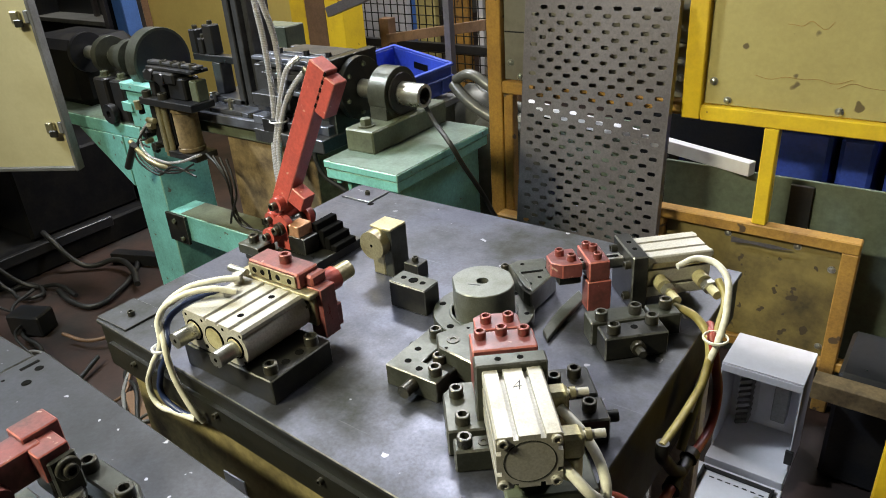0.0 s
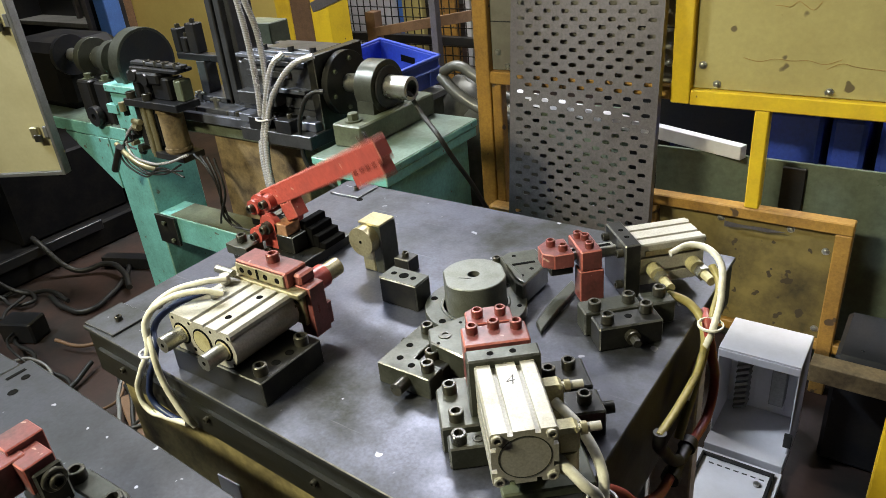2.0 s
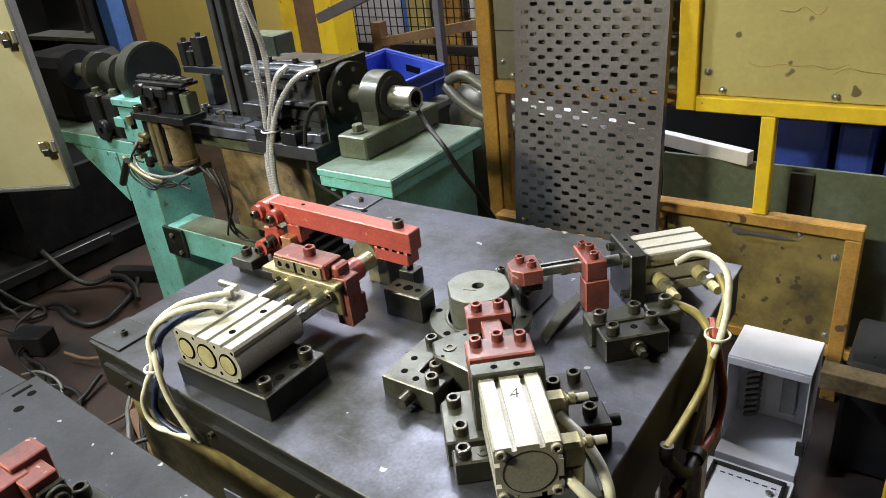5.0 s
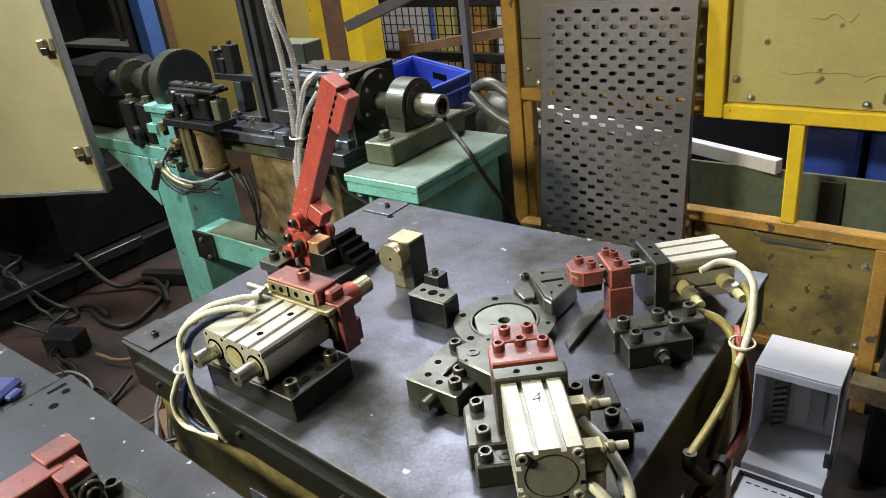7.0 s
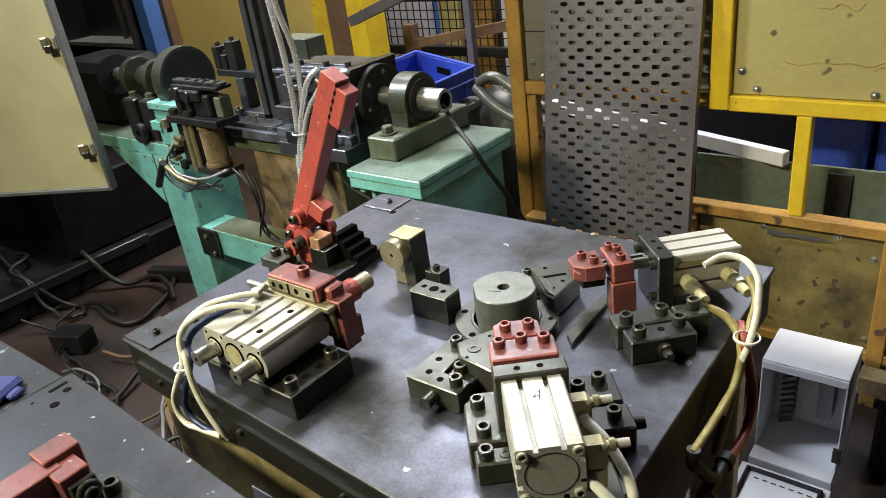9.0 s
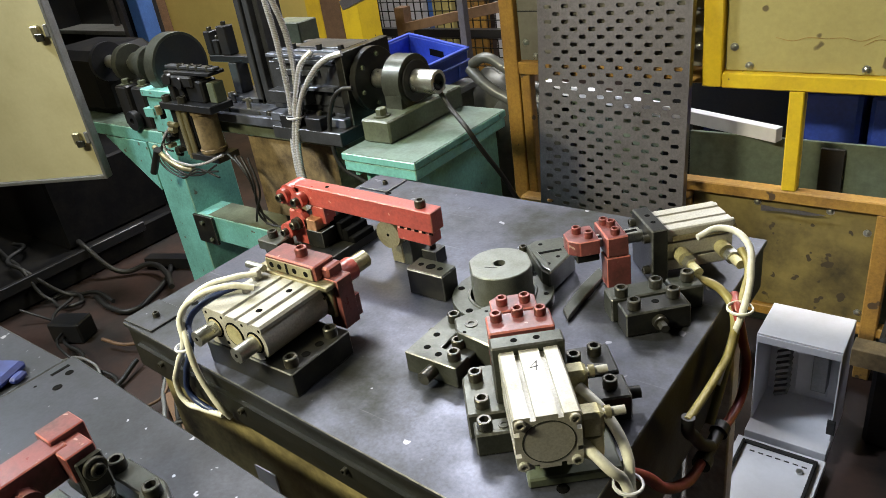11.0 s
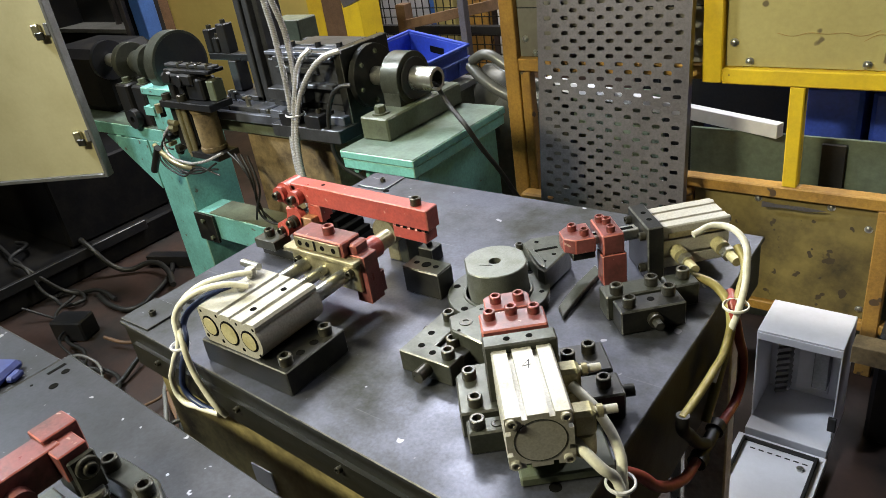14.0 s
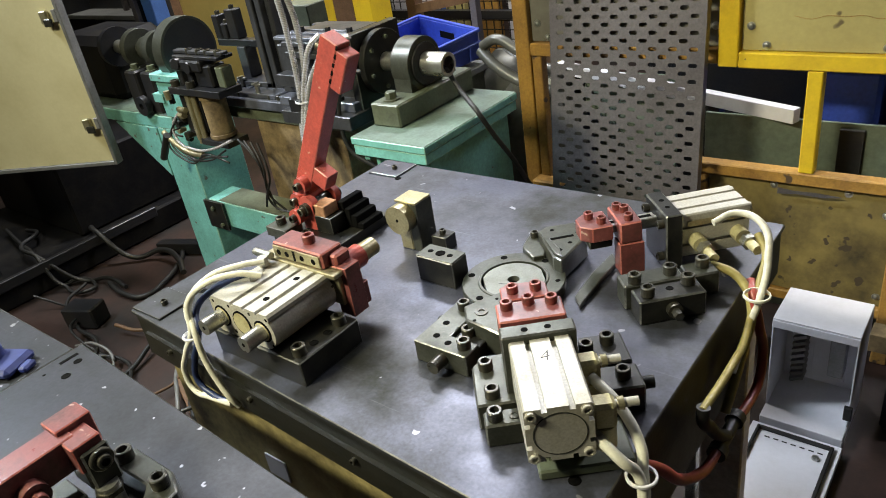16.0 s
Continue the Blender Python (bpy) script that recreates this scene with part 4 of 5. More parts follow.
def enclosure():
    e = thing("control_enclosure", "open white control enclosure with its door dropped down", "cabinet")
    x0, x1, y0, y1, z0, z1 = 0.652, 0.842, 1.14, 1.29, 0.03, 0.30
    part("top_panel", B(x0, x1, y0, y1, z1 - 0.004, z1), WHITE, e)
    part("back_panel", B(x0, x1, y1 - 0.004, y1, z0, z1 - 0.004), WHITE, e)
    part("mounting_board", B(x0 + 0.072, x0 + 0.15, y1 - 0.012, y1 - 0.004, z0 + 0.02, z1 - 0.02), WHITE, e, "pale mounting board")
    part("side_panel", B(x0, x0 + 0.004, y0, y1 - 0.004, z0, z1 - 0.004), WHITE, e)
    part("side_panel", B(x1 - 0.004, x1, y0, y1 - 0.004, z0, z1 - 0.004), WHITE, e)
    part("bottom_panel", B(x0, x1, y0 - 0.05, y1, z0 - 0.03, z0), WHITE, e)
    part("front_lip", B(x0, x1, y0 - 0.002, y0 + 0.012, z1 - 0.026, z1 - 0.005), WHITE, e)
    for i in range(12):
        tooth = part("trunking_tooth", B(-0.017, 0.017, -0.02, 0.02, -0.0045, 0.0045, bevel=0), GREY, e)
        tooth.matrix_basis = pose(x0 + 0.044, y1 - 0.026, z0 + 0.02 + i * 0.019, 0, -28, 0)
    part("device", B(x0 + 0.115, x0 + 0.15, y1 - 0.05, y1 - 0.006, z0 + 0.06, z0 + 0.17), GREY, e)
    part("relay", B(x0 + 0.11, x0 + 0.165, y1 - 0.06, y1 - 0.006, z0 + 0.18, z0 + 0.225), DARK, e)
    d = part("door", B(x0 - 0.01, x1 + 0.005, 0.80, 1.075, -0.004, 0.022), WHITE, e, "white dropped door")
    for a, b in ((x0 + 0.012, x1 - 0.018),):
        part("gasket", B(a, b, 1.05, 1.058, 0.022, 0.032), RUBBER, d, "black rubber seal")
        part("gasket", B(b, b + 0.008, 0.82, 1.058, 0.022, 0.032), RUBBER, d)
        part("gasket", B(a - 0.006, a, 0.82, 1.058, 0.022, 0.032), RUBBER, d)
    for i in range(7):
        part("vent_slot", B(x0 + 0.03 + i * 0.02, x0 + 0.042 + i * 0.02, 1.03, 1.034, 0.022, 0.0226, bevel=0), RUBBER, d)
    part("latch", C((x1 - 0.04, 1.01, 0.022), "Z", 0.008, 0.006, seg=16), BRIGHT, d)
    part("hinge", B(x1 - 0.012, x1 + 0.006, y0 - 0.012, y0 - 0.002, 0.06, 0.10), RUBBER, e)


enclosure()
_p = thing("guard_post", "chipped yellow guard post", "post")
part("post", B(1.018, 1.068, 0.60, 0.65, 0.0, 0.9, bevel=0.003), YELLOW, _p)
part("base_plate", B(0.994, 1.094, 0.575, 0.675, 0.0, 0.012), YELLOW, _p)


# ---- guard fence ----
FY = 1.46


def guard_fence():
    f = thing("guard_fence", "yellow steel guard fence with board panels", "fence")
    part("post", B(0.389, 0.439, FY, FY + 0.045, 0.805, 1.4, bevel=0.003), YELLOW, f, "bright yellow post")
    part("rail", B(0.439, 1.75, FY + 0.002, FY + 0.045, 0.803, 0.843, bevel=0.003), YELLOW, f, "bright yellow rail")
    part("post", B(0.604, 0.640, FY + 0.004, FY + 0.04, 0.535, 0.803, bevel=0.003), YELLOW, f)
    part("post", B(1.7, 1.75, FY, FY + 0.045, 0.0, 0.803, bevel=0.003), YELLOW, f)
    part("rail", B(0.33, 0.872, FY, FY + 0.04, 0.502, 0.535, bevel=0.003), ORANGE, f, "grimy orange rail")
    part("post", B(0.832, 0.872, FY, FY + 0.04, 0.0, 0.502, bevel=0.003), ORANGE, f, "grimy orange post")
    part("post", B(0.33, 0.37, FY + 0.002, FY + 0.04, 0.0, 0.502, bevel=0.003), ORANGE, f)
    part("rail", B(0.37, 1.7, FY + 0.005, FY + 0.04, 0.14, 0.17, bevel=0.003), ORANGE, f)
    part("post", B(-0.223, -0.173, FY, FY + 0.045, 0.0, 1.4, bevel=0.003), ORANGE, f, "grimy orange post")
    part("rail", B(-0.173, 0.389, FY + 0.002, FY + 0.04, 0.812, 0.85, bevel=0.003), ORANGE, f)
    part("post", B(-0.171, -0.138, FY + 0.006, FY + 0.04, 0.36, 0.81, bevel=0.003), ORANGE, f)
    part("rail", B(-0.173, 0.33, FY + 0.004, FY + 0.04, 0.33, 0.36, bevel=0.003), ORANGE, f)
    pan = part("panel", B(0.441, 1.70, FY + 0.022, FY + 0.034, 0.845, 1.38, bevel=0.001), PANEL, f, "yellowed cracked board panel")
    part("panel", B(-0.172, 0.388, FY + 0.022, FY + 0.034, 0.852, 1.38, bevel=0.001), PANEL_GREY, f, "smeared grey board panel")
    part("panel_seam", B(-0.172, 0.388, FY + 0.0205, FY + 0.022, 0.995, 0.998, bevel=0), DARK, f)
    part("panel", B(0.371, 0.831, FY + 0.02, FY + 0.032, 0.171, 0.501, bevel=0.001), PANEL_SOOT, f, "oil-stained ochre board panel")
    part("torn_strip", tube_strip(), PLATE, f, "torn hanging strip")
    for x, z in ((0.462, 0.905), (0.501, 0.858), (0.763, 0.858), (1.02, 0.858), (1.3, 0.858), (-0.15, 0.905), (-0.118, 0.864), (0.375, 0.905), (0.725, 0.487), (0.815, 0.44), (0.82, 0.2), (0.545, 0.487)):
        fixed(DOME_MESH, "panel_bolt", f, x, FY + 0.022, z, 1.0, "-y")
    part("cup_bracket", B(-0.175, -0.075, FY - 0.05, FY, 0.40, 0.425, bevel=0.006), ORANGE, f, "small orange bracket")
    # Hand-drawn cracks in the board
    for k, (x, z, l) in enumerate(((0.56, 0.93, 0.22), (0.75, 0.915, 0.18), (0.62, 1.06, 0.1))):
        pts = [(x + l * i / 6, FY + 0.0212, z + 0.02 * noise.noise(Vector((i * 0.9, k * 3.1, 0.4)))) for i in range(7)]
        tube("crack", pts, 0.0006, ORANGE, f)
    return f


def tube_strip():
    bm = bmesh.new()
    prism(bm, [(0.0, 0.0), (0.05, 0.006), (0.11, 0.004), (0.16, 0.012), (0.10, 0.016), (0.04, 0.014), (0.0, 0.018)], 0.0, 0.001, bevel=0)
    bmesh.ops.transform(bm, verts=bm.verts, matrix=Matrix.Translation((0.56, FY - 0.001, 0.472)) @ Matrix.Rotation(math.pi / 2, 4, "X"))
    return bm


_bm = bmesh.new()
lathe(_bm, (0, 0, 0), "Z", [(0.0, 0.0), (0.0105, 0.0), (0.0105, 0.002), (0.0068, 0.0025), (0.006, 0.007), (0.003, 0.0085), (0.0, 0.0088)], 16)
DOME_MESH = link_mesh("panel_bolt", _bm, BRIGHT)
guard_fence()


def perforated_tray():
    """Slotted sheet: every cell is a quad ring round its slot, staggered row by row."""
    t = thing("perforated_tray", "slotted galvanised steel sheet leaning on the fence", "perforated sheet")
    cw, ch = 0.0544, 0.02035
    x0, x1, z1, rows = -0.031, 0.4085, 0.0425, 50
    z0 = z1 - 0.012 - (rows + 0.5) * ch
    y, th = 0.0, 0.0025
    verts, faces = [], []

    def rect(a, b, c, d):
        k = len(verts)
        verts.extend([(a, y, c), (b, y, c), (b, y, d), (a, y, d)])
        faces.append((k, k + 1, k + 2, k + 3))
    rect(x0, x1, 1.5 * ch, z1)
    rect(x0, x1, z0, (1.5 - rows) * ch)
    for j in range(rows):
        c, d = (0.5 - j) * ch, (1.5 - j) * ch
        cols, off = (7, 0.0) if j % 2 == 0 else (8, -cw / 2)
        rect(x0, off, c, d)
        rect(off + cols * cw, x1, c, d)
        for i in range(cols):
            a = off + i * cw
            mx, mz, hw, hr = a + cw / 2, (c + d) / 2, 0.0060, 0.0056
            slot = []
            for s in range(12):
                ang = 2 * math.pi * (s + 0.5) / 12
                slot.append((mx + hr * math.cos(ang) + (hw if math.cos(ang) > 0 else -hw), mz + hr * math.sin(ang)))
            rim = [(a + cw, (mz + d) / 2), (a + cw, d), ((mx + a + cw) / 2, d), ((mx + a) / 2, d), (a, d), (a, (mz + d) / 2),
                   (a, (mz + c) / 2), (a, c), ((mx + a) / 2, c), ((mx + a + cw) / 2, c), (a + cw, c), (a + cw, (mz + c) / 2)]
            k = len(verts)
            verts.extend([(p, y, q) for p, q in rim] + [(p, y, q) for p, q in slot] + [(p, y + th, q) for p, q in slot])
            for s in range(12):
                n = (s + 1) % 12
                faces.append((k + s, k + n, k + 12 + n, k + 12 + s))
                faces.append((k + 12 + s, k + 12 + n, k + 24 + n, k + 24 + s))
    me = bpy.data.meshes.new("sheet")
    me.from_pydata(verts, [], faces)
    bm = bmesh.new()
    bm.from_mesh(me)
    bmesh.ops.remove_doubles(bm, verts=bm.verts, dist=0.0002)
    bm.to_mesh(me)
    bm.free()
    me.materials.append(PLATE)
    s = new("sheet", me)
    s.parent = t
    part("side_fold", B(x1, x1 + 0.002, 0.0, 0.026, z0, z1, bevel=0), PLATE, t)
    part("side_fold", B(x0 - 0.002, x0, 0.0, 0.026, z0, z1, bevel=0), PLATE, t)
    part("top_fold", B(x0, x1, 0.0, 0.026, z1, z1 + 0.002, bevel=0), PLATE, t)
    part("foot", B(x0, x1, 0.0, 0.026, -1.066, z0, bevel=0), PLATE, t)
    t.matrix_basis = pose(-0.0365, 1.43, 1.0605, -7.3, -0.81, 0)
    return t


perforated_tray()


def behind_fence():
    b = thing("white_trunking", "long white cable trunking behind the fence", "trunking", Matrix.Translation((0.55, 1.60, 0.0)) @ pose(0, 0, 0, 0, 0, -19))
    part("trunk", B(-0.95, 0.0, 0.0, 0.03, 0.612, 0.652), WHITE, b)
    part("stand", B(-0.9, -0.86, 0.03, 0.06, 0.0, 0.64), DARK, b)
    part("stand", B(-0.3, -0.26, 0.03, 0.06, 0.0, 0.64), DARK, b)
    g = thing("sheet_stack", "grey-green plastic sheets standing behind the fence", "sheet")
    part("sheet", B(0.30, 1.75, 1.64, 1.65, 0.0, 0.612), GLASSY, g)
    part("sheet", B(0.66, 0.72, 1.628, 1.64, 0.0, 0.598), DARK, g)
    for k, (x, w, z) in enumerate(((0.58, 0.15, 0.72), (0.75, 0.09, 0.715), (0.87, 0.32, 0.73), (1.22, 0.4, 0.73))):
        c = thing("blue_bin", "blue plastic bin stacked behind the fence", "bin", Matrix.Translation((x, 1.74, 0)), "blue bins")
        part("shell", B(0, w, 0, 0.35, 0.0, z, bevel=0.012), BLUE, c)
        part("rim", B(-0.008, w + 0.008, -0.008, 0.358, z, z + 0.02, bevel=0.004), BLUE, c)
    d = thing("dark_cabinet", "dark steel cabinet behind the fence", "cabinet")
    part("body", B(-0.1, 1.9, 2.15, 2.6, 0, 1.6), DARK, d)
    part("door", B(0.0, 0.9, 2.13, 2.15, 0.1, 1.5), DARK, d)
    k = thing("oily_machine_base", "dark oily machine base on the floor beside the fence", "machine base")
    part("block", B(0.9, 1.5, 1.2, 1.42, 0.0, 0.32, bevel=0.01), DARK, k)
    part("beam", B(0.86, 1.6, 1.10, 1.15, 0.30, 0.345), RUST, k)
    part("upright", B(1.12, 1.17, 1.0, 1.04, 0.0, 0.5), DARK, k)


behind_fence()


# ---- shaft machine on teal stands ----
SY, SZ = 0.95, 0.944


def bearing_stand():
    s = thing("bearing_stand", "teal painted steel stand with an oily top", "stand")
    part("top_plate", B(-0.224, 0.005, 0.720, 1.105, 0.812, 0.83, bevel=0.002), TEAL, s)
    part("top_skin", B(-0.222, 0.003, 0.722, 1.103, 0.83, 0.8312, bevel=0), TEAL_TOP, s, "oily worn top face")
    part("under_plate", B(-0.221, 0.002, 0.723, 1.102, 0.785, 0.811, bevel=0.002), TEAL, s)
    part("pedestal", B(-0.19, -0.02, 0.78, 1.09, 0.0, 0.785, bevel=0.003), TEAL, s)
    for x in (-0.195, -0.03):
        part("stand_bolt", C((x, 0.74, 0.772), "Z", 0.009, 0.013, seg=6), TEAL, s)
    for x in (-0.17, -0.05, -0.012):
        part("rib", B(x - 0.006, x + 0.006, 0.745, 0.78, 0.70, 0.785), TEAL, s)
    b = thing("pillow_bearing", "olive cast pillow-block bearing on the teal stand", "bearing")
    bm = B(-0.217, -0.128, 0.80, 1.105, 0.8312, 0.888, bevel=0.004)
    part("base", bm, OLIVE, b)
    bm = bmesh.new()
    ringed(bm, (-0.208, SY, SZ), "X", 0.066, 0.035, 0.056, 40)
    box(bm, -0.206, -0.154, SY - 0.062, SY + 0.062, 0.888, 0.92, bevel=0)
    part("housing", bm, GREEN_GREY, b, "worn grey-green bearing housing")
    part("seal", ringed(bmesh.new(), (-0.154, SY, SZ), "X", 0.052, 0.030, 0.008, 36), DARK, b)
    for y in (0.835, 1.065):
        fixed(HEX_MESH, "hex_bolt", b, -0.176, y, 0.892, 1.6)


bearing_stand()


def shaft_machine():
    m = thing("shaft_machine", "dark oily spindle machine with shaft, flywheel and flange", "machine")
    bm = bmesh.new()
    part("shaft", cyl(bm, (-1.75, SY, SZ), "X", 0.024, 0.6), BRIGHT, m)
    part("shaft", C((-0.60, SY, SZ), "X", 0.024, 0.45), BRIGHT, m)
    part("shaft_end", ringed(bmesh.new(), (-0.16, SY, SZ), "X", 0.0295, 0.021, 0.082, 32), BRIGHT, m, "bright hollow shaft end")
    part("shaft_bore", C((-0.14, SY, SZ), "X", 0.0209, 0.03), HOLE, m)
    fl = part("flange", ringed(bmesh.new(), (-0.30, SY, SZ), "X", 0.082, 0.024, 0.02, 40), BLACK, m, "black bolted flange")
    for a in (20, 80, 140, 200, 260, 320):
        fixed(HEX_MESH, "hex_bolt", fl, -0.28, SY + 0.062 * math.cos(radians(a)), SZ + 0.062 * math.sin(radians(a)), 0.62, "+x")
    part("face_plate", B(-0.328, -0.302, SY - 0.092, SY + 0.092, 0.84, 1.032, bevel=0.002), BLACK, m, "square black face plate")
    bm = B(-0.60, -0.328, SY - 0.08, SY + 0.1, 0.885, 1.0, bevel=0.003)
    box(bm, -0.56, -0.335, SY - 0.095, SY + 0.09, 1.0, 1.012, bevel=0.002)
    box(bm, -0.55, -0.35, SY - 0.02, SY + 0.07, 1.012, 1.026, bevel=0.002)
    part("housing", bm, CAST, m, "dark layered spindle housing")
    for i, (a, b, c, d, z0, z1) in enumerate(((-0.62, -0.31, 0.875, 1.06, 0.866, 0.885), (-0.60, -0.31, 0.835, 1.08, 0.842, 0.866), (-0.56, -0.30, 0.80, 1.1, 0.806, 0.842))):
        part("slide", B(a, b, c, d, z0, z1, bevel=0.002), BED if i % 2 else CAST, m)
    for x in (-0.52, -0.42):
        part("slide_block", B(x, x + 0.055, 0.80, 0.86, 0.84, 0.875), DARK, m)
        screw(m, x + 0.028, 0.83, 0.875, 0.9)
    part("bed_plate", B(-0.97, -0.56, 0.86, 1.16, 0.806, 0.836, bevel=0.003), BED, m, "thick blue-black bed plate")
    part("bed_block", B(-0.95, -0.36, 0.875, 1.14, 0.765, 0.806, bevel=0.003), OLIVE, m)
    part("rust_box", B(-0.80, -0.43, 0.885, 1.12, 0.50, 0.765, bevel=0.003), RUST, m, "rusty yellowed pedestal box")
    part("pedestal", B(-0.76, -0.46, 0.92, 1.10, 0.0, 0.50), DARK, m)
    bm = B(-0.79, -0.705, 0.965, 1.05, 0.836, 2.3, bevel=0.004)
    box(bm, -0.765, -0.74, 0.93, 0.966, 0.836, 2.3, bevel=0.003)
    box(bm, -0.735, -0.668, 0.935, 0.965, 0.836, 2.3, bevel=0.003)
    box(bm, -0.70, -0.685, 0.915, 0.936, 0.866, 2.3, bevel=0.002)
    box(bm, -0.91, -0.74, 0.93, 1.07, 0.849, 0.866, bevel=0.003)
    part("column", bm, CAST, m, "dark upright machine column")
    part("motor_box", B(-0.865, -0.73, 1.12, 1.2, 0.93, 1.045, bevel=0.003), OLIVE, m, "olive grey box beside the column")
    part("base_pad", B(-0.95, -0.67, 0.875, 1.09, 0.836, 0.849, bevel=0.002), BED, m)
    for k in range(3):
        part("rib", B((-0.56, -0.47, -0.585)[k], (-0.40, -0.34, -0.44)[k], SY - 0.092 - 0.012 * k, SY - 0.078, 0.968 - 0.036 * k, (0.984, 0.944, 0.93)[k], bevel=0.002), (CAST, BED, CAST)[k], m)
    for k in range(4):
        part("top_bar", B(-0.60 + 0.004 * k, -0.33, SY - 0.085 + 0.045 * k, SY - 0.062 + 0.045 * k, 1.012, 1.022, bevel=0.002), BED, m)
    for x in (-0.54, -0.44, -0.36):
        part("clamp_bolt", C((x, SY - 0.03, 1.022), "Z", 0.009, 0.014, seg=6), DARK, m)
    for x, y in ((-0.90, 0.90), (-0.88, 0.93), (-0.76, 0.89)):
        part("tee_bolt", C((x, y, 0.849), "Z", 0.008, 0.03, seg=6), BRIGHT, m)
        part("tee_bar", C((x - 0.02, y, 0.872), "X", 0.004, 0.04, seg=10), BRIGHT, m)
    part("arm_bar", B(-0.985, -0.79, 0.955, 0.985, 0.962, 0.984, bevel=0.003), DARK, m, "dark bar bolted to the column")
    for x0, x1, z1 in ((-0.985, -0.955, 1.055), (-0.950, -0.925, 1.03), (-0.915, -0.872, 1.072)):
        q = part("upright_block", B(x0, x1, 0.955, 0.99, 0.984, z1, bevel=0.003), DARK, m)
        screw(q, (x0 + x1) / 2, 0.972, z1, 0.9)
    part("arm_foot", B(-0.90, -0.86, 0.955, 1.0, 0.866, 0.962, bevel=0.003), CAST, m)
    part("lever", B(-1.02, -0.78, 0.815, 0.84, 0.978, 0.988, bevel=0.002), CAST, m, "long flat lever")
    for x in (-0.9, -0.84, -0.7, -0.66):
        screw(m, x, 0.882, 0.836, 1.0)
    fw = part("flywheel", ringed(bmesh.new(), (-1.19, SY, SZ + 0.004), "X", 0.105, 0.026, 0.05, 48), GREEN_GREY, m, "dull grey flywheel disc")
    part("flywheel_face", C((-1.155, SY, SZ + 0.004), "X", 0.096, 0.016, seg=40), DARK, m)
    for x, r, w in ((-1.275, 0.046, 0.03), (-1.33, 0.062, 0.03), (-1.40, 0.040, 0.05), (-1.46, 0.066, 0.03)):
        part("coupling", ringed(bmesh.new(), (x, SY, SZ), "X", r, 0.024, w, 32), GREEN_GREY, m)
    for x in (-1.40, -1.30):
        b = part("pillow_block", B(x - 0.035, x + 0.035, 0.855, 0.985, 0.749, 0.89, bevel=0.006), DARK, m, "dark pillow block")
        fixed(HEX_MESH, "hex_bolt", b, x, 0.885, 0.893, 1.5)
    part("ring_stop", ringed(bmesh.new(), (-1.335, 0.825, 0.78), "Y", 0.034, 0.012, 0.022, 28), DARK, m)
    return m


shaft_machine()


def teal_frame():
    f = thing("teal_frame", "chipped teal steel machine frame with leg and beam", "frame")
    part("top_rail", B(-2.0, -1.2, 0.842, 1.12, 0.702, 0.747, bevel=0.003), TEAL, f)
    part("rail_skin", B(-1.98, -1.2, 0.845, 1.115, 0.747, 0.7482, bevel=0), TEAL_TOP, f)
    part("leg", B(-1.315, -1.15, 0.842, 1.04, 0.0, 0.702, bevel=0.003), TEAL, f)
    for y in (0.85, 0.98):
        bm = prism(bmesh.new(), [(-1.58, 0.701), (-1.316, 0.701), (-1.316, 0.52)], 0.0, 0.012)
        bmesh.ops.transform(bm, verts=bm.verts, matrix=Matrix.Translation((0, y, 0)) @ Matrix.Rotation(math.pi / 2, 4, "X"))
        part("gusset", bm, TEAL, f)
    part("pad_block", B(-1.225, -1.05, 0.842, 0.93, 0.749, 0.872, bevel=0.003), TEAL, f, "stepped teal block")
    part("pad_top", B(-1.235, -0.985, 0.832, 0.95, 0.873, 0.898, bevel=0.003), TEAL, f)
    part("step", B(-1.255, -1.2, 0.835, 0.90, 0.80, 0.83), TEAL, f)
    part("beam", B(-1.149, -0.3, 0.845, 0.955, 0.36, 0.455, bevel=0.003), TEAL, f)
    part("beam_skin", B(-1.09, -0.31, 0.848, 0.952, 0.455, 0.4562, bevel=0), OLIVE, f, "oily beam top")
    g = part("joint_plate", B(-1.16, -1.055, 0.832, 0.842, 0.35, 0.455), BLACK, f)
    for x, z in ((-1.11, 0.43), (-1.08, 0.37)):
        fixed(HEX_MESH, "hex_bolt", g, x, 0.832, z, 0.9, "-y")
    part("foot_gusset", B(-1.26, -1.236, 0.86, 0.97, 0.0, 0.14), TEAL, f)


teal_frame()


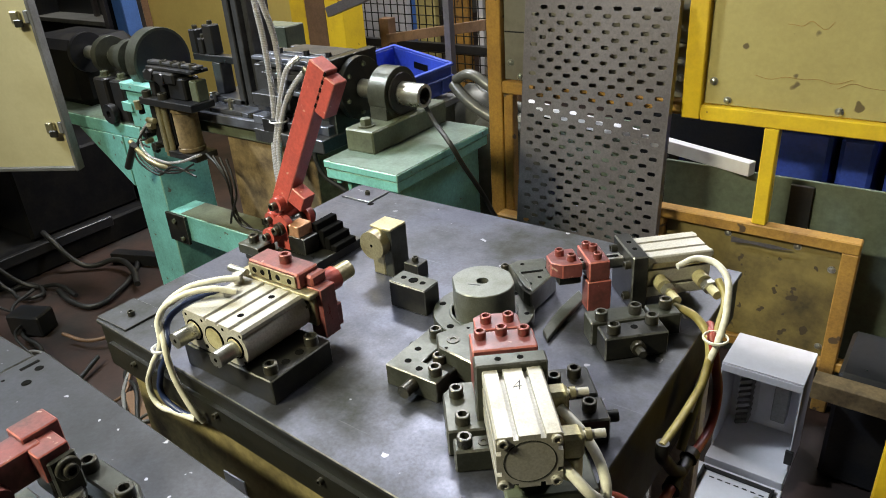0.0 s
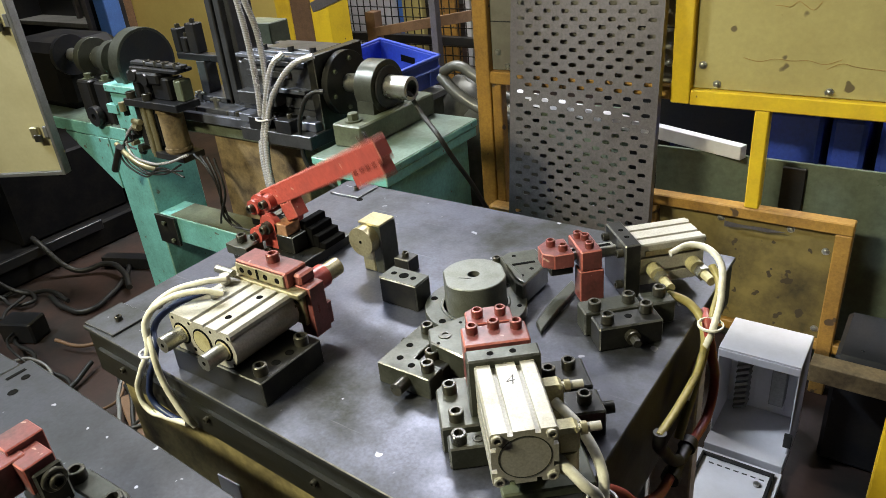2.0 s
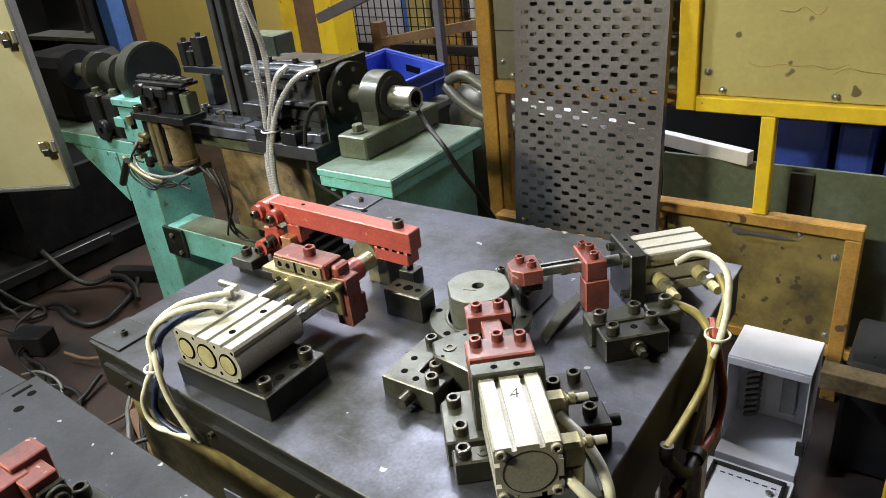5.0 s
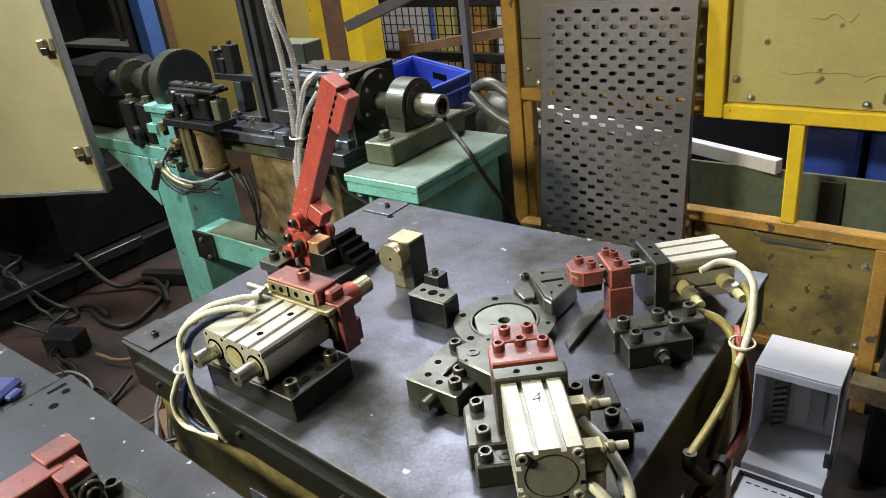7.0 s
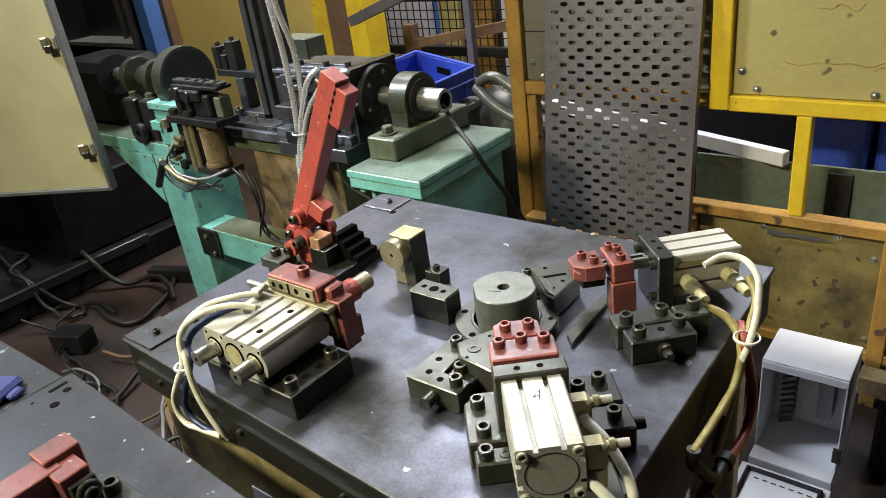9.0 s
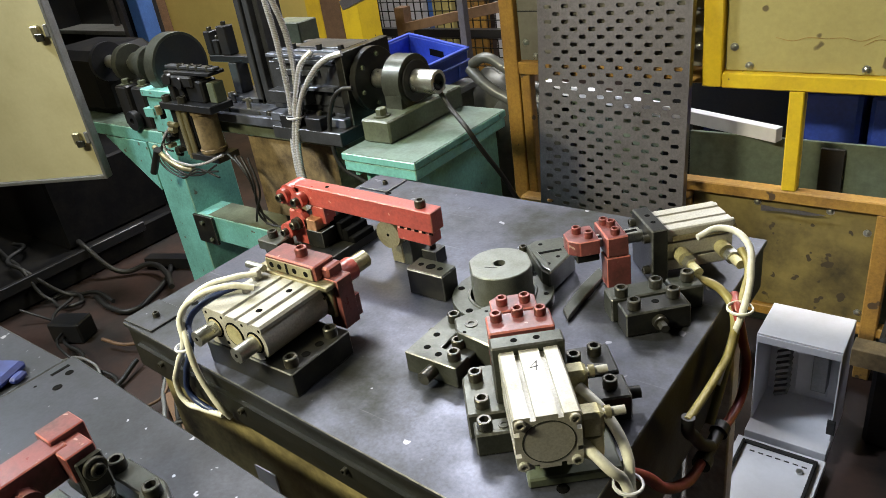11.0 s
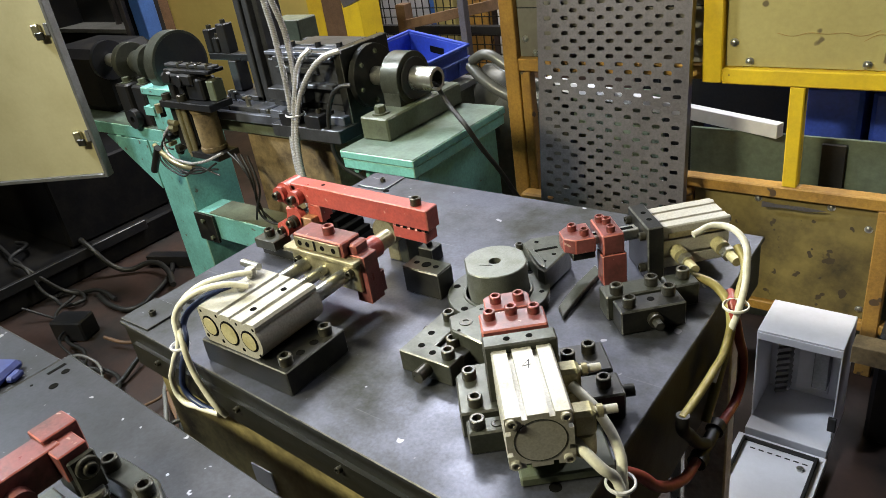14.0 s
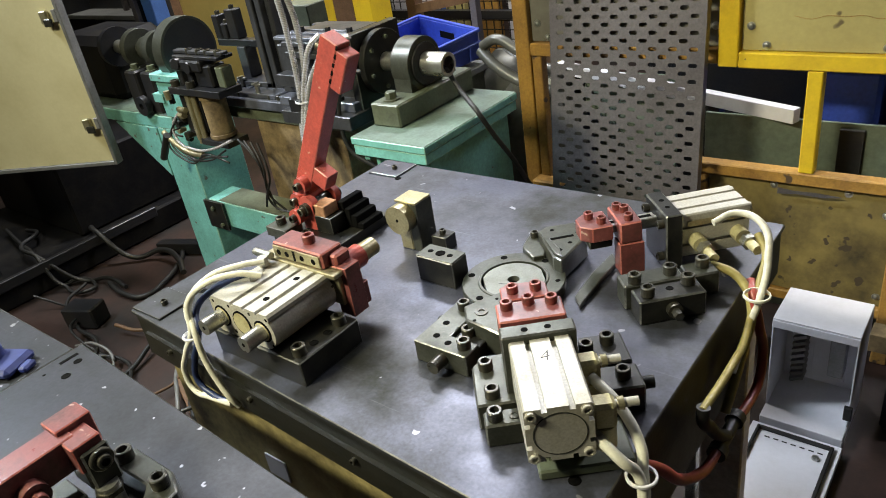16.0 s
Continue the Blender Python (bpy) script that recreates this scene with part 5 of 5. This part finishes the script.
def actuator():
    a = thing("rusty_actuator", "oil-soaked air actuator hanging from the machine frame", "actuator")
    part("top_plate", B(-1.045, -0.79, 0.775, 0.86, 0.862, 0.884, bevel=0.002), DARK, a)
    for x in (-1.0, -0.95):
        part("post", B(x - 0.012, x + 0.012, 0.80, 0.835, 0.884, 0.965, bevel=0.003), DARK, a)
    bm = B(-1.02, -0.87, 0.79, 0.85, 0.93, 0.965, bevel=0.006)
    cyl(bm, (-0.98, 0.785, 0.955), "Y", 0.016, 0.06, seg=18)
    cyl(bm, (-0.93, 0.785, 0.945), "Y", 0.018, 0.06, seg=18)
    box(bm, -0.92, -0.84, 0.80, 0.86, 0.884, 0.95, bevel=0.005)
    part("clevis", bm, DARK, a, "dark clevis and pins")
    bm = C((-0.90, 0.825, 0.72), "Z", 0.037, 0.142, seg=28)
    for z in (0.724, 0.845):
        ringed(bm, (-0.90, 0.825, z), "Z", 0.041, 0.036, 0.012, 28)
    part("barrel", bm, RUST, a, "grimy brown barrel")
    for x in (-0.965, -0.995):
        part("tie_rod", C((x, 0.80, 0.71), "Z", 0.009, 0.152, seg=14), BRASSY, a)
    part("sleeve", B(-1.05, -0.955, 0.80, 0.85, 0.72, 0.862, bevel=0.012), DARK, a)
    part("bottom_plate", B(-0.97, -0.835, 0.785, 0.865, 0.70, 0.72), DARK, a)
    tube("pipe", [(-1.05, 0.79, 0.80), (-1.09, 0.775, 0.75), (-1.08, 0.77, 0.71), (-1.0, 0.765, 0.69), (-0.9, 0.765, 0.70), (-0.80, 0.78, 0.735)], 0.0045, CONDUIT, a)
    tube("pipe", [(-1.13, 0.76, 0.735), (-1.08, 0.76, 0.70), (-1.02, 0.765, 0.675), (-0.96, 0.77, 0.672)], 0.009, BRASSY, a)
    part("valve", tilted_rod(), RUBBER, a)
    lever = part("lever", B(-1.01, -0.79, 0.80, 0.86, 0.9655, 0.976, bevel=0.002), DARK, a, "long flat lever bar")
    for x in (-0.95, -0.90, -0.86, -0.81):
        screw(lever, x, 0.825, 0.976, 1.3)
    for x in (-1.02, -0.94):
        screw(a, x, 0.79, 0.884, 1.6)
    part("side_block", B(-0.828, -0.795, 0.81, 0.85, 0.884, 0.945, bevel=0.003), OLIVE, a, "olive side block")
    part("rib", B(-0.985, -0.972, 0.785, 0.80, 0.70, 0.862, bevel=0.003), BRASSY, a)
    rng = random.Random(8)
    for k in range(9):
        x, z = -1.075 + rng.uniform(-0.02, 0.03), 0.70 + 0.018 * k
        part("fitting", C((x, 0.79 + rng.uniform(-0.02, 0.02), z), rng.choice("XYZ"), rng.uniform(0.008, 0.015), rng.uniform(0.02, 0.04), seg=rng.choice((6, 16))), rng.choice((DARK, SCREW, BRASSY)), a)
    for k in range(3):
        tube("cable", [(-1.06, 0.78, 0.78 - 0.03 * k), (-1.10 - 0.01 * k, 0.765, 0.72), (-1.03, 0.76, 0.665 - 0.012 * k), (-0.93, 0.765, 0.66 + 0.01 * k), (-0.84, 0.775, 0.70 - 0.02 * k)], 0.0032, RUBBER, a)
    for k in range(4):
        tube("cable", [(-0.8 + 0.03 * k, 0.80, 0.73), (-0.74 + 0.02 * k, 0.79, 0.70 - 0.02 * k), (-0.72, 0.80, 0.62 - 0.03 * k), (-0.78 + 0.05 * k, 0.82, 0.5)], 0.0035, RUBBER, a)


def tilted_rod():
    bm = bmesh.new()
    bmesh.ops.create_cone(bm, cap_ends=True, segments=16, radius1=0.012, radius2=0.012, depth=0.11, matrix=pose(-1.14, 0.755, 0.685, 0, 38, 0))
    return bm


actuator()


def conduits():
    c = thing("conduit_bundle", "tied bundle of braided steel conduits", "conduit")
    y = 0.82
    for pts, r in (([(-0.50, y, 1.9), (-0.495, y, 1.21), (-0.482, y, 1.05), (-0.492, y, 0.87), (-0.492, y - 0.02, 0.78), (-0.455, y - 0.05, 0.66), (-0.42, y - 0.06, 0.55)], 0.0085),
                   ([(-0.478, y, 1.9), (-0.474, y, 1.21), (-0.463, y + 0.02, 1.07), (-0.478, y + 0.01, 0.87), (-0.475, y - 0.02, 0.78), (-0.44, y - 0.05, 0.66), (-0.40, y - 0.06, 0.55)], 0.0085),
                   ([(-0.395, y + 0.03, 1.036), (-0.415, y + 0.01, 1.015), (-0.44, y, 0.96), (-0.466, y - 0.012, 0.87), (-0.474, y - 0.03, 0.78), (-0.45, y - 0.05, 0.68), (-0.40, y - 0.06, 0.55)], 0.0085),
                   ([(-0.30, y + 0.04, 1.032), (-0.34, y + 0.02, 1.02), (-0.395, y, 0.97), (-0.452, y - 0.01, 0.875), (-0.462, y - 0.03, 0.78), (-0.438, y - 0.05, 0.68), (-0.38, y - 0.06, 0.55)], 0.0085)):
        tube("conduit", pts, r * 0.95, CONDUIT, c)
    part("cable_tie", ringed(bmesh.new(), (-0.470, y - 0.004, 0.868), "Z", 0.027, 0.024, 0.005, 20), WHITE, c, "white cable tie")
    k = thing("machine_cable", "black cable looping from the spindle housing", "cable")
    tube("cable", [(-0.255, 0.83, 0.955), (-0.285, 0.82, 0.952), (-0.325, 0.815, 0.91), (-0.345, 0.81, 0.82), (-0.33, 0.81, 0.75), (-0.27, 0.83, 0.70)], 0.006, RUBBER, k)
    s = thing("shaft_cable", "black cable coming out of the hollow shaft", "cable")
    tube("cable", [(-0.13, 0.95, 0.942), (-0.092, 0.952, 0.932), (-0.079, 0.962, 0.9), (-0.06, 0.955, 0.882), (-0.02, 0.935, 0.862), (0.014, 0.92, 0.842), (0.028, 0.935, 0.8), (0.026, 1.02, 0.69), (-0.01, 1.15, 0.55), (-0.05, 1.26, 0.465), (-0.10, 1.35, 0.3), (-0.10, 1.36, 0.012)], 0.0062, RUBBER, s)


conduits()


# ---- open cabinet with its door ----
def open_cabinet():
    d = thing("cabinet_door", "open cream painted cabinet door with latches", "door", Matrix.Translation((-1.5, 0.76, 0)) @ pose(0, 0, 0, 0, 0, 28.5))
    part("leaf", B(-0.75, -0.006, -0.002, 0.012, 0.59, 2.0, bevel=0.002), CREAM, d, "cream painted door leaf")
    part("edge_fold", B(-0.012, 0.0, -0.016, 0.024, 0.578, 2.0, bevel=0.002), GREY, d)
    part("edge_fold", B(-0.75, -0.012, -0.016, 0.024, 0.578, 0.592, bevel=0.002), GREY, d)
    for z in (0.735, 1.105, 1.5):
        l = part("latch", B(-0.075, -0.045, -0.02, -0.002, z - 0.022, z + 0.02, bevel=0.004), BRASSY, d, "small brass latch")
        part("latch_tongue", B(-0.06, -0.03, -0.03, -0.02, z - 0.03, z - 0.005, bevel=0.003), SCREW, l)
        part("keeper", B(-0.03, -0.014, -0.014, -0.002, z - 0.02, z + 0.02, bevel=0.002), GREY, l)
    part("hinge_post", B(-0.80, -0.752, -0.02, 0.03, 0.0, 2.0), DARK, d)
    tube("scratch", [(-0.36, -0.004, 0.98), (-0.34, -0.004, 0.982), (-0.31, -0.004, 0.97)], 0.002, DARK, d)
    c = thing("steel_cabinet", "dark open steel cabinet with grey edges and a shelf", "cabinet")
    part("back", B(-3.0, -2.26, 1.60, 1.63, 0, 2.2), DARK, c)
    part("side", B(-2.29, -2.26, 1.46, 1.60, 0, 2.2), DARK, c)
    part("side", B(-3.0, -2.97, 1.45, 1.60, 0, 2.2), DARK, c)
    part("edge", B(-2.29, -2.255, 1.44, 1.46, 0, 2.2), PLATE, c, "bare grey edge strip")
    part("shelf", B(-2.97, -2.29, 1.46, 1.60, 0.905, 0.925), GREY, c)
    part("divider", B(-2.56, -2.535, 1.55, 1.57, 0.925, 2.2), PLATE, c)
    part("shelf", B(-2.97, -2.29, 1.46, 1.60, 0.4, 0.42), DARK, c)
    m = thing("gear_motor", "gear motor coloured near-black for the shaded interior of the machine frame", "motor")
    # Body colour carries the dark of the shaded interior
    part("body", B(-1.98, -1.60, 0.90, 1.16, 0.7482, 0.985, bevel=0.03), SHADE_BLACK, m)
    part("flange", C((-1.60, SY, SZ), "X", 0.07, 0.02, seg=32), DARK, m)


open_cabinet()


# ---- farther things ----
def far_things():
    c = thing("blue_column", "blue painted steel column", "column")
    part("shaft", B(-2.245, -2.165, 1.47, 1.55, 0, 4.4, bevel=0.004), BLUE_PAINT, c)
    d = thing("brown_column", "dark brown steel column", "column")
    part("shaft", B(-4.05, -3.72, 2.5, 2.61, 0, 4.4, bevel=0.004), WOOD, d)
    y = thing("yellow_booth", "yellow painted booth wall with posts", "booth")
    part("wall", B(-4.1, -1.95, 2.62, 2.67, 0, 3.0), PALE_YELLOW, y, "smooth pale yellow wall")
    for x0, x1, m in ((-1.93, -1.82, YELLOW), (-1.82, -1.68, WOOD), (-1.68, -1.56, YELLOW)):
        part("post", B(x0, x1, 2.25, 2.4, 0, 3.0, bevel=0.004), m, y)
    crate = thing("blue_crate", "open blue plastic crate on a grey stand", "crate", pose(-0.532, 1.70, 0.821, 4.1, 6.0, -9.7) @ Matrix.Translation((0, -0.2325, -0.10)))
    w, l, h, k = 0.31, 0.2325, 0.10, 0.006
    part("bottom", B(-w, 0, 0, l, 0, 0.006), BLUE, crate)
    part("side", B(-w, 0, 0, k, 0, h), BLUE, crate)
    part("side", B(-w, 0, l - k, l, 0, h), BLUE, crate)
    part("side", B(-w, -w + k, k, l - k, 0, h), BLUE, crate)
    part("side", B(-k, 0, k, l - k, 0, h), BLUE, crate)
    for b in ((-w - 0.008, 0.008, -0.008, 0.004), (-w - 0.008, 0.008, l - 0.004, l + 0.008), (-w - 0.008, -w + 0.004, -0.008, l + 0.008), (-0.004, 0.008, -0.008, l + 0.008)):
        part("rim", B(*b, h - 0.004, h + 0.008, bevel=0.002), BLUE, crate)
        part("rib", B(*b, h - 0.045, h - 0.037, bevel=0.002), BLUE, crate)
    for i in range(5):
        part("wall_rib", B(-0.30 + 0.07 * i, -0.292 + 0.07 * i, -0.007, 0.0, 0.004, h - 0.046, bevel=0.0015), BLUE, crate)
    for i in range(3):
        part("wall_rib", B(0.0, 0.007, 0.03 + 0.075 * i, 0.038 + 0.075 * i, 0.004, h - 0.046, bevel=0.0015), BLUE, crate)
    part("handle_slot", B(-w * 0.62, -w * 0.38, l - k - 0.002, l - k - 0.0005, h - 0.055, h - 0.03, bevel=0), HOLE, crate)
    s = thing("grey_stand", "plain grey-green stand under the crate", "stand")
    part("top", B(-0.95, -0.52, 1.43, 1.74, 0.68, 0.702), GREY, s)
    part("body", B(-0.93, -0.54, 1.45, 1.72, 0, 0.68), GREEN_GREY, s)
    part("prop", B(-0.86, -0.80, 1.5, 1.7, 0.702, 0.726), GREY, s)
    p = thing("grey_post", "thin grey steel post", "post")
    part("shaft", B(-0.628, -0.60, 1.80, 1.83, 0, 3.0), PLATE, p)
    part("brace", beam_between((-1.5, 2.1, 0.90), (-0.62, 2.1, 1.19), 0.045), PLATE, p)
    f = thing("wrapped_roll", "film-wrapped bundle behind the fence", "bundle")
    bm = bmesh.new()
    bmesh.ops.create_icosphere(bm, subdivisions=4, radius=1.0)
    for v in bm.verts:
        n = noise.noise(v.co * 2.6) * 0.25 + noise.noise(v.co * 7.0) * 0.1
        v.co = Vector((v.co.x * 0.26, v.co.y * 0.13, v.co.z * 0.33)) * (1 + n) + Vector((-0.46, 1.84, 0.36))
    part("film_wrap", bm, FILM, f, "crumpled grey film")
    tube("hoop", [(-0.46, 1.62, 0.79), (-0.40, 1.62, 0.815), (-0.33, 1.62, 0.785), (-0.26, 1.62, 0.74), (-0.15, 1.62, 0.71)], 0.018, FILM, f)
    tube("hoop", [(-0.47, 1.62, 0.775), (-0.40, 1.60, 0.73), (-0.30, 1.60, 0.68), (-0.16, 1.6, 0.65)], 0.02, FILM, f)
    part("green_sheet", B(-0.5, 0.1, 1.93, 1.94, 0.0, 0.62), GLASSY, f)


def beam_between(a, b, w):
    a, b = Vector(a), Vector(b)
    bm = bmesh.new()
    box(bm, 0, (b - a).length, -w / 2, w / 2, -w / 2, w / 2)
    bmesh.ops.transform(bm, verts=bm.verts, matrix=Matrix.Translation(a) @ (b - a).to_track_quat("X", "Z").to_matrix().to_4x4())
    return bm


far_things()


def wire_cage():
    c = thing("wire_cage", "brown steel cage with welded wire mesh", "cage")
    y, x0, x1, z0, z1 = 2.9, -2.25, -0.95, 0.30, 1.4
    bm = bmesh.new()
    n = int((x1 - x0) / 0.05)
    for i in range(n + 1):
        x = x0 + i * 0.05
        box(bm, x - 0.0025, x + 0.0025, y, y + 0.005, z0, z1, bevel=0)
    for i in range(int((z1 - z0) / 0.05) + 1):
        z = z0 + i * 0.05
        box(bm, x0, x1, y - 0.005, y, z - 0.0025, z + 0.0025, bevel=0)
    tagged(part("wire_mesh", bm, DARK, c, "dark welded wire mesh"), kind="stuff")
    part("rail", B(-2.3, -0.9, y - 0.05, y - 0.01, 0.565, 0.61), DARK, c)
    part("rail", B(-2.3, -0.9, y - 0.05, y - 0.01, 0.86, 0.90), DARK, c)
    part("post", B(-1.55, -1.49, 2.5, 2.56, 0.0, 0.80), WOOD, c)
    part("rail", beam_between((-1.50, 2.52, 0.70), (-0.75, 2.30, 0.845), 0.045), WOOD, c)
    part("post", B(-1.0, -0.94, y - 0.03, y + 0.03, 0.0, 1.5), WOOD, c)
    for i, (xa, xb, z0_, z1_, m, nm) in enumerate(((-2.2, -1.85, 0.62, 1.05, WHITE, "pale"), (-1.80, -1.66, 0.3, 1.2, PANEL, "tan"), (-1.62, -1.58, 0.3, 1.2, WHITE, "pale"), (-1.54, -1.40, 0.3, 1.3, ORANGE, "orange"), (-1.36, -1.32, 0.3, 1.3, WHITE, "pale"), (-1.28, -1.05, 0.3, 1.3, PANEL, "tan"), (-1.02, -0.98, 0.3, 1.3, WHITE, "pale"))):
        s = thing("stacked_part", nm + " long part stacked upright in the cage", "part", Matrix.Translation((0, 3.1 + 0.03 * (i % 3), 0)), "stacked parts")
        part("bar", B(xa, xb, 0, 0.05, 0.0, z1_, bevel=0.004), m, s)
    k = thing("blue_rack", "dark blue storage rack", "rack")
    part("panel", B(-2.4, -1.9, 3.4, 3.45, 0, 1.6), BLUE_PAINT, k)


wire_cage()


# ---- clutter on the floor ----
def floor_clutter():
    rng = random.Random(5)
    for k in range(9):
        h = thing("floor_hose", "black hose lying on the oily floor", "hose", None, "floor hoses")
        x, y = -1.9 + 0.17 * k, 0.15 + rng.random() * 0.75
        pts = []
        a = rng.random() * 6
        for i in range(7):
            pts.append((x, y, (0.14 if x < -2.04 else 0.015) + 0.03 * rng.random()))
            a += rng.uniform(-0.9, 0.9)
            x, y = x + 0.14 * math.cos(a), min(max(y + 0.14 * math.sin(a), 0.0), 1.15)
        tube("hose", pts, rng.choice((0.007, 0.009, 0.012)), RUBBER, h)
    # Dark blocks added to fill the shaded space under the cabinet door
    m = thing("shade_block", "added dark blocks standing for the deep shade under the cabinet door", "machine bed")
    part("bed", B(-2.95, -2.16, 0.78, 1.3, 0.122, 0.46, bevel=0.01), SHADE_BLACK, m)
    part("oil_sump", B(-3.0, -2.085, 0.1, 1.3, 0.0, 0.12, bevel=0.01), SHADE_BLACK, m)
    part("ledge", B(-2.083, -2.06, 0.12, 1.1, 0.095, 0.14, bevel=0.003), DARK, m, "dull steel ledge")
    b = thing("oil_tray", "low black box on the floor", "box")
    part("tray", B(-0.07, 0.07, -0.045, 0.045, 0.0, 0.085, bevel=0.006), DARK, b)
    b.matrix_basis = pose(-1.655, 0.487, 0, 0, 0, 24)
    s = thing("floor_beam", "grey steel channel lying under the cabinet", "beam")
    part("channel", beam_between((-1.9, 0.98, 0.026), (-1.36, 1.2, 0.026), 0.05), DARK, s)
    t = thing("scrap_rods", "thin steel rods under the machine", "rods")
    for k in range(7):
        x = -1.0 + 0.12 * k
        tube("rod", [(x, 0.75 + 0.05 * (k % 3), 0.02), (x + 0.08, 0.95, 0.25), (x + 0.02, 1.05, 0.46)], 0.005, GREY, t)
    for pts, r in (([(-2.04, 0.59, 0.012), (-2.02, 0.645, 0.016), (-1.90, 0.652, 0.012), (-1.867, 0.615, 0.02), (-1.934, 0.571, 0.014), (-2.0, 0.575, 0.024), (-2.035, 0.56, 0.05), (-2.10, 0.553, 0.15), (-2.33, 0.588, 0.15), (-2.58, 0.632, 0.15)], 0.008),
                   ([(-1.85, 0.69, 0.012), (-1.69, 0.666, 0.016), (-1.592, 0.698, 0.014), (-1.609, 0.805, 0.02), (-1.70, 0.943, 0.016), (-1.815, 1.04, 0.014)], 0.011)):
        h = thing("floor_cable", "looped dark cable lying on the oily floor", "cable", None, "floor cables")
        tube("cable", pts, r, RUBBER, h)
    for k in range(14):
        h = thing("floor_cable", "thin dusty cable lying on the oily floor", "cable", None, "floor cables")
        x, y, a = -1.45 + 0.1 * k, rng.uniform(-0.15, 0.7), rng.uniform(-0.6, 2.6)
        pts = []
        for i in range(8):
            pts.append((x, y, 0.012 + 0.05 * rng.random()))
            a += rng.uniform(-0.7, 0.8)
            x, y = x + 0.11 * math.cos(a), min(max(y + 0.11 * math.sin(a), -0.2), 0.78)
        tube("cable", pts, rng.choice((0.005, 0.007, 0.009)), rng.choice((RUBBER, RUBBER, WOOD, GREY)), h)
    for k, (x, y, w, d, a) in enumerate(((-0.42, 0.22, 0.5, 0.12, 28), (-0.28, 0.05, 0.45, 0.1, 12), (-0.75, 0.42, 0.4, 0.16, -22), (-0.95, 0.12, 0.3, 0.2, 40), (-0.3, -0.12, 0.5, 0.09, 20))):
        q = thing("scrap_board", "oily brown scrap board lying on the floor", "board", pose(x, y, 0.0, 0, 0, a), "scrap boards")
        part("board", B(-w / 2, w / 2, -d / 2, d / 2, 0.0, 0.012 + 0.008 * k, bevel=0.003), WOOD, q)
    r = thing("red_hose_floor", "rusty red hose crossing under the table", "hose")
    tube("hose", [(-0.6, 0.05, 0.35), (-0.25, 0.02, 0.42), (0.0, 0.02, 0.5), (0.2, 0.08, 0.52)], 0.009, TUBE_RED, r)
    tube("hose", [(-0.6, -0.02, 0.32), (-0.25, -0.02, 0.36), (0.0, 0.0, 0.42), (0.2, 0.08, 0.45)], 0.008, RUBBER, r)


floor_clutter()


# ---- motion ----
def motions():
    up, down = 60.5, -1.0

    def arm(a):
        return pose(PX, PY, PZ, 0, -a, 0)
    walk(ARM, [(0, arm(up)), (1.7, arm(up)), (1.8, arm(50)), (1.9, arm(38)), (2.0, arm(25)), (2.1, arm(12)), (2.2, arm(4)), (2.3, arm(-1)), (2.4, arm(down)),
               (6.33, arm(down)), (6.4, arm(2)), (6.5, arm(17)), (6.6, arm(41)), (6.7, arm(54)), (6.8, arm(up)), (10.0, arm(up)), (10.1, arm(50)), (10.3, arm(25)), (10.5, arm(4)), (10.7, arm(down)),
               (14.85, arm(down)), (14.9, arm(1)), (15.0, arm(12)), (15.1, arm(34)), (15.2, arm(51)), (15.35, arm(up)), (16.0, arm(up))])

    def car(y):
        return pose(0, y, 0)
    a, b = 0.113, 0.176
    walk(CARRIAGE, [(0, car(a)), (3.02, car(a)), (3.12, car(a + 0.02)), (3.2, car(b)), (6.1, car(b)), (6.2, car(a + 0.028)), (6.28, car(a)), (11.0, car(a)), (11.2, car(b)), (14.03, car(b)), (14.12, car(a + 0.028)), (14.2, car(a)), (16.0, car(a))])
    for jaw, back, ahead in ((FRONT_JAW, 0.156, 0.114), (RIGHT_JAW, 0.118, 0.068)):
        walk(jaw, [(0, pose(0, back, 0)), (3.35, pose(0, back, 0)), (3.55, pose(0, ahead, 0)), (5.52, pose(0, ahead, 0)), (5.68, pose(0, back, 0)), (11.3, pose(0, back, 0)),
                   (11.5, pose(0, ahead, 0)), (13.1, pose(0, ahead, 0)), (13.25, pose(0, back, 0)), (16.0, pose(0, back, 0))])
    hi, lo = pose(DX, DY, H + 0.062), pose(DX, DY, H + 0.0145)
    walk(DISC_OB, [(0, hi), (6.72, hi), (6.88, lo), (8.4, lo), (8.55, hi), (15.7, hi), (15.9, lo), (16.0, lo)])


motions()
